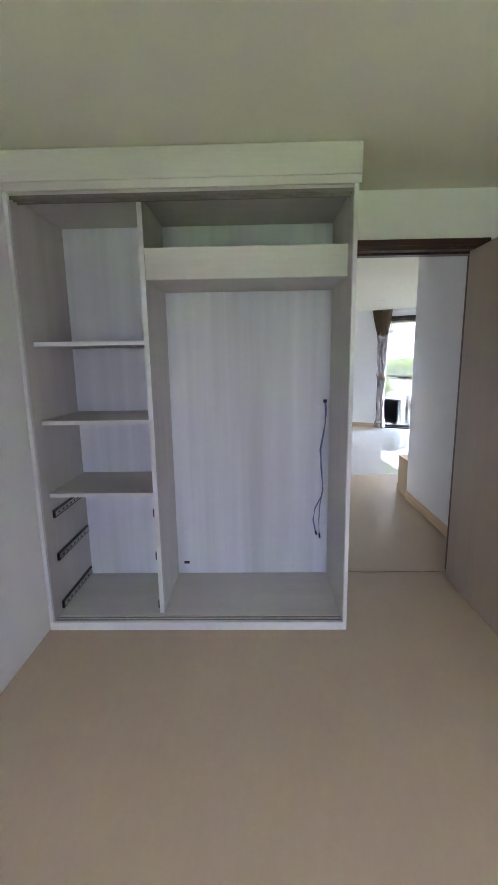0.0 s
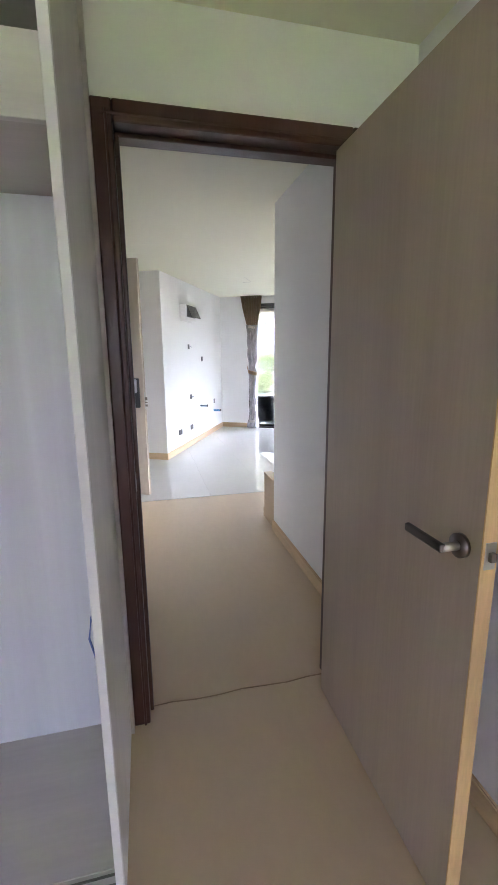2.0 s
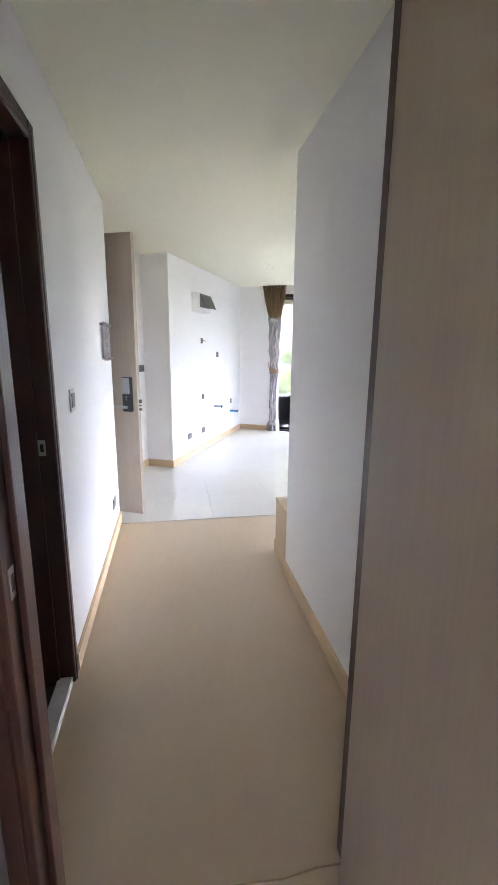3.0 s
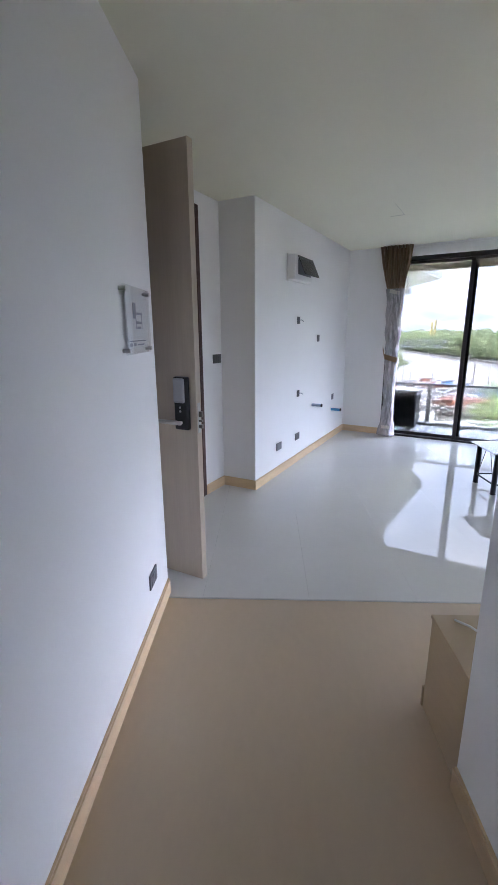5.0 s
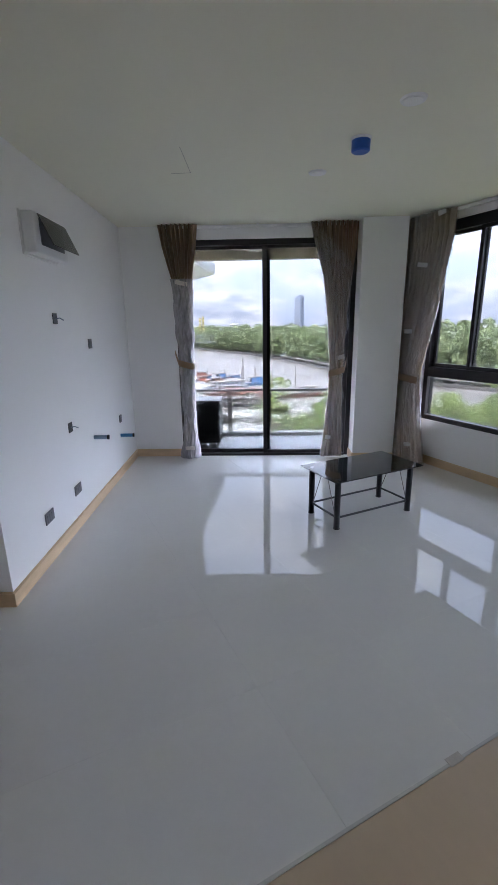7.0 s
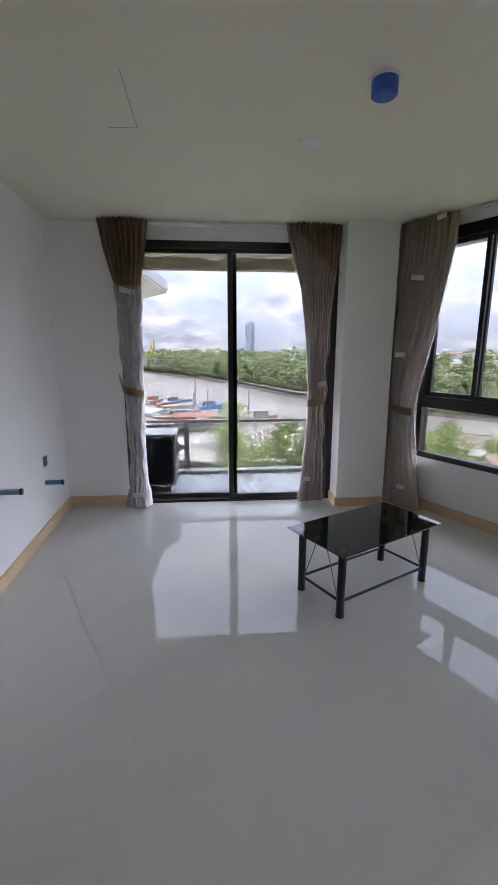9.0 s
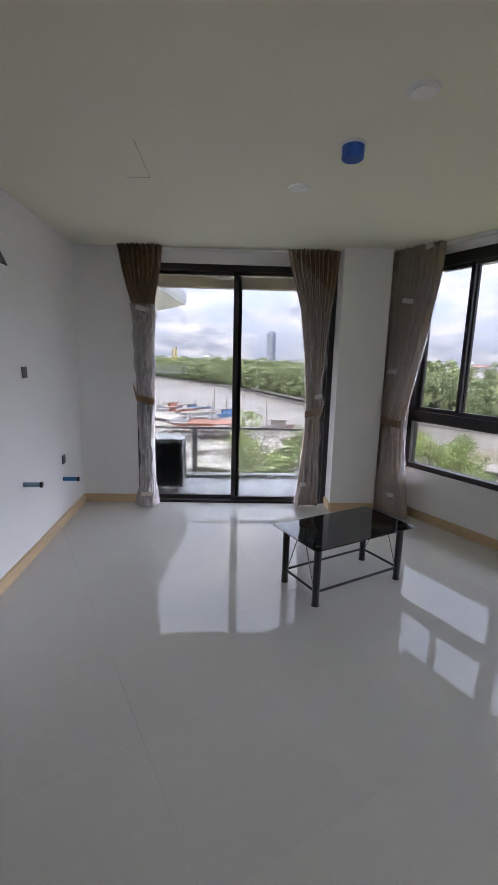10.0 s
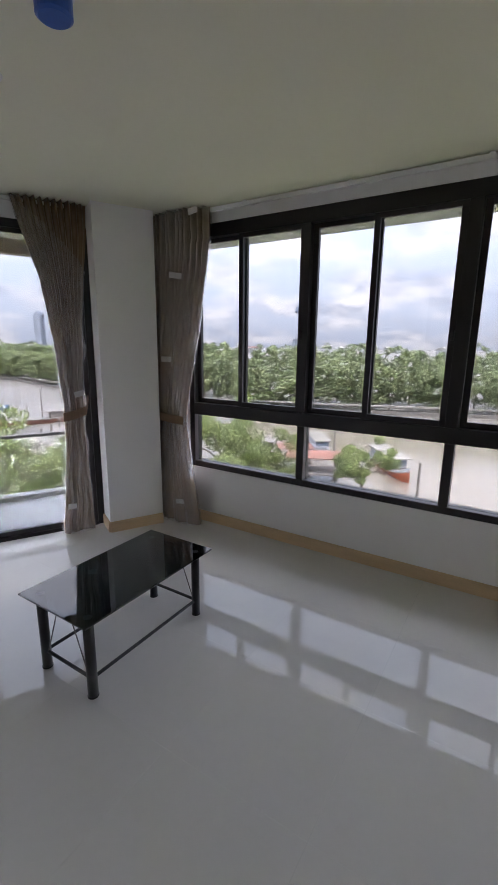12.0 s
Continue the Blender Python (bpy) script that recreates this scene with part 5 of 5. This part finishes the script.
shed(16.3, 33.6, 90, 2.3, 5.2, 1.9, "long jetty shed with a pale sheet roof")
shed(11.5, 35.7, -20, 4.0, 5.6, 2.0, "wide shed with a cream sheet roof on the river bank")
shed(13.8, 43.5, 8, 4.0, 6.0, 2.0, "shed with a pale sheet roof beside the boats")
shed(13.0, 51.5, 20, 3.8, 5.0, 2.0, "shed with a pale sheet roof beside the boats")


def hut(x, y, yaw, w, l, h, base):
    """A boarded hut with a window and a shallow sheet roof."""
    m = pose(x, y, base, 0, 0, yaw)
    d = thing("hut", "green boarded hut with a cream sheet roof", "hut", (x, y, base))
    wall = boxpart("wall", (-w / 2, w / 2, -l / 2, l / 2, -0.4, h), HUTG, d, m)
    for k in range(int(w / 0.3)):
        boxpart("board_joint", (-w / 2 + k * 0.3 - 0.02, -w / 2 + k * 0.3 + 0.02, -l / 2 - 0.015, -l / 2 - 0.001, 0, h - 0.05), HUTG, wall, m)
    boxpart("window", (-0.45, 0.1, -l / 2 - 0.03, -l / 2 - 0.005, 1.1, 1.7), TOWERG, d, m)
    boxpart("roof", (-w * 0.62, w * 0.62, -l * 0.62, l * 0.6, 0, 0.06), ROOFG, d, m @ pose(0, 0, h + 0.12, 5, 0, 0))


hut(10.7, 31.3, 22, 1.8, 1.6, 1.5, -6.9)
shed(18.0, 52.0, 20, 3.4, 5.0, 1.8, "small shed with a pale sheet roof")
shed(22.3, 49.5, 62, 3.0, 4.5, 1.2, "low shed with a rusty red roof", ROOFR)
shed(29.0, 17.0, 25, 2.2, 3.4, 1.1, "low hut with a rusty red roof beside the moored boats", ROOFR)
shed(31.2, 19.6, 35, 1.8, 2.4, 0.9, "low hut with a rusty red roof beside the moored boats", ROOFR)
jt = thing("jetty", "weathered wooden jetty over the mud", "jetty", (24, 38, -7))
for k in range(10):
    boxpart("deck_plank", (-1.1, 1.1, k * 1.2, k * 1.2 + 1.15, 0.0, 0.1), PLANKS, jt, pose(20, 35.5, -6.6, 0, 0, -50))
for k in range(5):
    for s in (-1, 1):
        boxpart("pile", (s - 0.1, s + 0.1, k * 2.6, k * 2.6 + 0.2, -1.0, 0.9), PLANKS, jt, pose(20, 35.5, -6.6, 0, 0, -50))
for x, y, h in ((27.8, 60.2, 4.6), (28.6, 58, 3.4), (32.7, 54.1, 3.6), (27.0, 59.0, 3.2), (20.6, 75, 4.5), (24.0, 77, 4.5), (29.0, 10.1, 2.2), (36.0, 18.2, 3.6)):
    d = thing("mooring_post", "weathered mooring post standing in the mud", "post", (x, y, WZ))
    bm = B()
    rod(bm, (x, y, WZ - 0.3), (x, y, WZ + h), 0.10, 8, 0.08)
    part("pole", bm, PLANKS, d)
for k, (tx, ty, tyaw) in enumerate(((18.6, 37.0, -20), (19.2, 36.2, -24), (20.3, 36.8, -12), (17.6, 35.9, 14), (21.2, 37.6, -30), (19.6, 38.4, 24))):
    d = thing("timber", "dark weathered timber lying beside the jetty", "timber", (tx, ty, -7.2), "timbers on the mud")
    boxpart("beam", (-2.6 + 0.2 * k, 2.4 - 0.15 * k, -0.13, 0.13, -0.3, 0.28 + 0.06 * k), PLANKS, d, pose(tx, ty, -7.2, 0, 0, tyaw), 0.02)
d = thing("bridge", "grey steel truss footbridge across the river", "bridge", (40, 138, WZ))
BRM = pose(52, 130.3, -3.4, 0, 0, 148.6)
for z in (0.0, 1.9):
    for y in (-0.9, 0.9):
        boxpart("chord", (0, 60, y - 0.07, y + 0.07, z, z + 0.13), STEELG, d, BRM)
boxpart("deck", (0, 60, -0.8, 0.8, 0.05, 0.16), STEELG, d, BRM)
for k in range(24):
    for y in (-0.9, 0.9):
        bm = B()
        a, b = (0.2, 1.9) if k % 2 else (1.9, 0.2)
        rod(bm, (k * 2.5, y, a), (k * 2.5 + 2.5, y, b), 0.06, 6, None, BRM)
        part("diagonal", bm, STEELG, d)
for k in range(1, 4):
    boxpart("pier", (k * 19, k * 19 + 0.7, -0.9, 0.9, WZ + 3.2, 0.0), CONC, d, BRM)
d = thing("walkway", "long raised walkway along the far shore", "walkway", (70, 35, WZ))
for k in range(1, 6):
    a, b = Vector((*FAR[k], WZ + 1.6)), Vector((*FAR[k + 1], WZ + 1.6))
    n = 8
    ang = math.degrees(math.atan2(b.y - a.y, b.x - a.x))
    boxpart("deck", (0, (b - a).length, -0.5, 0.5, -0.1, 0.06), ROOFG, d, pose(a.x + 0.5, a.y, a.z - 0.5, 0, 0, ang))
    for q in range(n):
        p = a.lerp(b, (q + 0.5) / n)
        boxpart("pile", (p.x + 0.4, p.x + 0.6, p.y - 0.1, p.y + 0.1, WZ, WZ + 1.0), PLANKS, d)

# ---- outside: skyline ----
def tower(x, y, w, h, label, steps=((0, 1.0, 1.0), (0.35, 0.72, 1.06))):
    m = pose(x, y, WZ, 0, 0, 25)
    d = thing("tower", label, "tower", (x, y, WZ))
    for off, sx, sz in steps:
        boxpart("block", (off * w - w * sx / 2, off * w + w * sx / 2, -w / 2, w / 2, 0, h * sz), TOWERM, d, m)
    n = int(h / 5)
    for k in range(n):
        for c in (-0.38, -0.13, 0.12, 0.4, 0.58):
            boxpart("window", (c * w - w * 0.07, c * w + w * 0.07, -w / 2 - 0.12, -w / 2 - 0.02, k * 5 + 2, k * 5 + 5), TOWERG, d, m)
    boxpart("crown", (0.1 * w, 0.5 * w, -w * 0.3, w * 0.3, h * 1.06, h * 1.1), TOWERM, d, m)


D = 650.0
tower(1.67 + 0.5396 * D, 5.3 + 0.842 * D, 9.0, 45.0, "tall pale blue residential tower on the horizon")
def lookout(x, y):
    """A slender lookout tower: shaft, flared pod with galleries, lantern and spire, on a block."""
    d = thing("lookout_tower", "slender grey lookout tower with a round pod on the horizon", "tower", (x, y, WZ))
    bm = B()
    rod(bm, (x, y, WZ), (x, y, WZ + 50), 4.2, 20, 3.0)
    part("shaft", bm, TOWERM, d)
    pod = None
    for z0, z1, r0, r1, m in ((50, 54, 3.0, 8.6, TOWERM), (54, 56, 9.2, 9.2, TOWERG), (56, 58, 9.4, 8.6, TOWERM), (58, 61, 7.4, 7.4, TOWERG), (61, 62, 6.0, 5.0, TOWERM), (62, 66, 3.4, 3.4, TOWERG), (66, 68, 3.8, 1.4, TOWERM), (68, 75, 0.7, 0.15, TOWERM)):
        bm = B()
        rod(bm, (x, y, WZ + z0), (x, y, WZ + z1), r0, 20, r1)
        part("gallery" if m is TOWERG else "pod_ring", bm, m, d)
    boxpart("base_block", (x - 8, x + 8, y - 8, y + 8, WZ, WZ + 19), TOWERM, d)
    for k in range(5):
        boxpart("window_row", (x - 8.1, x - 8.02, y - 7, y + 7, WZ + 4 + k * 3, WZ + 5.4 + k * 3), TOWERG, d)


lookout(1.7 + 0.9017 * 620, 5.1 + 0.4319 * 620)
rngf = random.Random(9)
for k in range(34):
    ang = radians(rngf.uniform(8, 78))
    dist = rngf.uniform(420, 900)
    w, h = rngf.uniform(8, 26), rngf.uniform(7.0, 9.6) * (1.25 if rngf.random() < 0.2 else 1)
    x, y = dist * math.cos(ang), dist * math.sin(ang)
    d = thing("house", "distant low building beyond the woods", "house", (x, y, WZ), "distant buildings")
    m = pose(x, y, WZ, 0, 0, rngf.uniform(0, 90))
    boxpart("wall", (-w / 2, w / 2, -w / 3, w / 3, 0, h * 0.82), FARWHITE, d, m)
    bm = B()
    prism(bm, [(-w / 2 - 0.5, 0), (w / 2 + 0.5, 0), (0, h * 0.25)], -w / 3 - 0.5, w / 3 + 0.5, m @ pose(0, 0, h * 0.82, 90, 0, 0))
    part("roof", bm, ROOFR if rngf.random() < 0.4 else ROOFG, d)
for s in (0, 1):
    x, y = 61 + s * 1.1, 168 - s * 0.5
    d = thing("pylon", "yellow crane mast beyond the river", "pylon", (x, y, WZ))
    bm = B()
    rod(bm, (x, y, WZ), (x, y, WZ + (12.6 if s else 12.0)), 0.22, 8, 0.18)
    p = part("mast", bm, FARWHITE, d)
    bm = B()
    box(bm, x - 0.28, x + 0.28, y - 0.28, y + 0.28, WZ + 7, WZ + (12.5 if s else 11.9))
    part("mast_cage", bm, YELLOW, p)
# corner of the neighbouring wing's roof
d = thing("neighbour_wing", "white roof corner of the neighbouring wing", "building", (2.0, 16.5, WZ), "", "structure")
EAVE = [(5.49, 14.74), (5.32, 18.4), (1.0, 18.4), (1.0, 11.4), (3.33, 11.4)]
bm = B()
prism(bm, EAVE, 2.6, 2.64)
part("soffit", bm, WHITEPL, d)
bm = B()
prism(bm, [(x + 0.03, y) for x, y in EAVE], 2.64, 2.84)
part("fascia", bm, FARWHITE, d)
bm = B()
prism(bm, [(x * 0.97, y) for x, y in EAVE], 2.84, 2.95)
part("roof", bm, FARWHITE, d)
boxpart("wall", (1.0, 2.4, 14.6, 18.0, WZ, 2.6), FARWHITE, d)
fl = thing("floodlight", "small white floodlight under the neighbouring eave", "floodlight", tuple(SLIDE @ Vector((-0.2, 4.9, 2.25))))
boxpart("lamp_head", (-0.09, 0.09, -0.04, 0.04, -0.06, 0.06), FARWHITE, fl, SLIDE @ pose(-0.2, 4.9, 2.25, 20, 0, -30), 0.01)
boxpart("bracket", (-0.215, -0.185, 4.88, 4.92, 2.28, 2.60), RAILM, fl, SLIDE)
bl = thing("bulkhead_light", "oval white bulkhead light on the balcony soffit", "ceiling light", tuple(SLIDE @ Vector((1.34, 0.86, 2.33))))
bm = B()
bmesh.ops.create_uvsphere(bm, u_segments=20, v_segments=10, radius=1, matrix=SLIDE @ pose(1.34, 0.83, 2.325) @ Matrix.Diagonal((0.13, 0.08, 0.05, 1)))
part("diffuser", bm, LAMP, bl, "", True)
boxpart("base", (1.21, 1.47, 0.75, 0.91, 2.322, 2.33), WHITEPL, bl, SLIDE, 0.003)

# ---- floor tiles ----
TS, TX, TY = 0.572, 0.898, YT + 0.004
def tiles():
    shared = None
    for i in range(-3, 8):
        for j in range(0, 8):
            x, y = TX + i * TS, TY + j * TS
            g = 0.00025
            sq = [(x + g, y + g), (x + TS - g, y + g), (x + TS - g, y + TS - g), (x + g, y + TS - g)]
            poly = clip(sq, ROOM)
            area = abs(sum(p[0] * q[1] - q[0] * p[1] for p, q in zip(poly, poly[1:] + poly[:1]))) / 2 if poly else 0
            if area < 0.003:
                continue
            if area > TS * TS * 0.99 and shared:
                ob = new("tile", shared)
                ob.location = (x, y, 0)
            else:
                bm = B()
                prism(bm, [(px - x, py - y) for px, py in poly], -0.010, 0.0)
                ob = link("tile", bm, TILE)
                ob.location = (x, y, 0)
                if area > TS * TS * 0.99:
                    shared = ob.data
            ob.parent = floor_tiles


tiles()
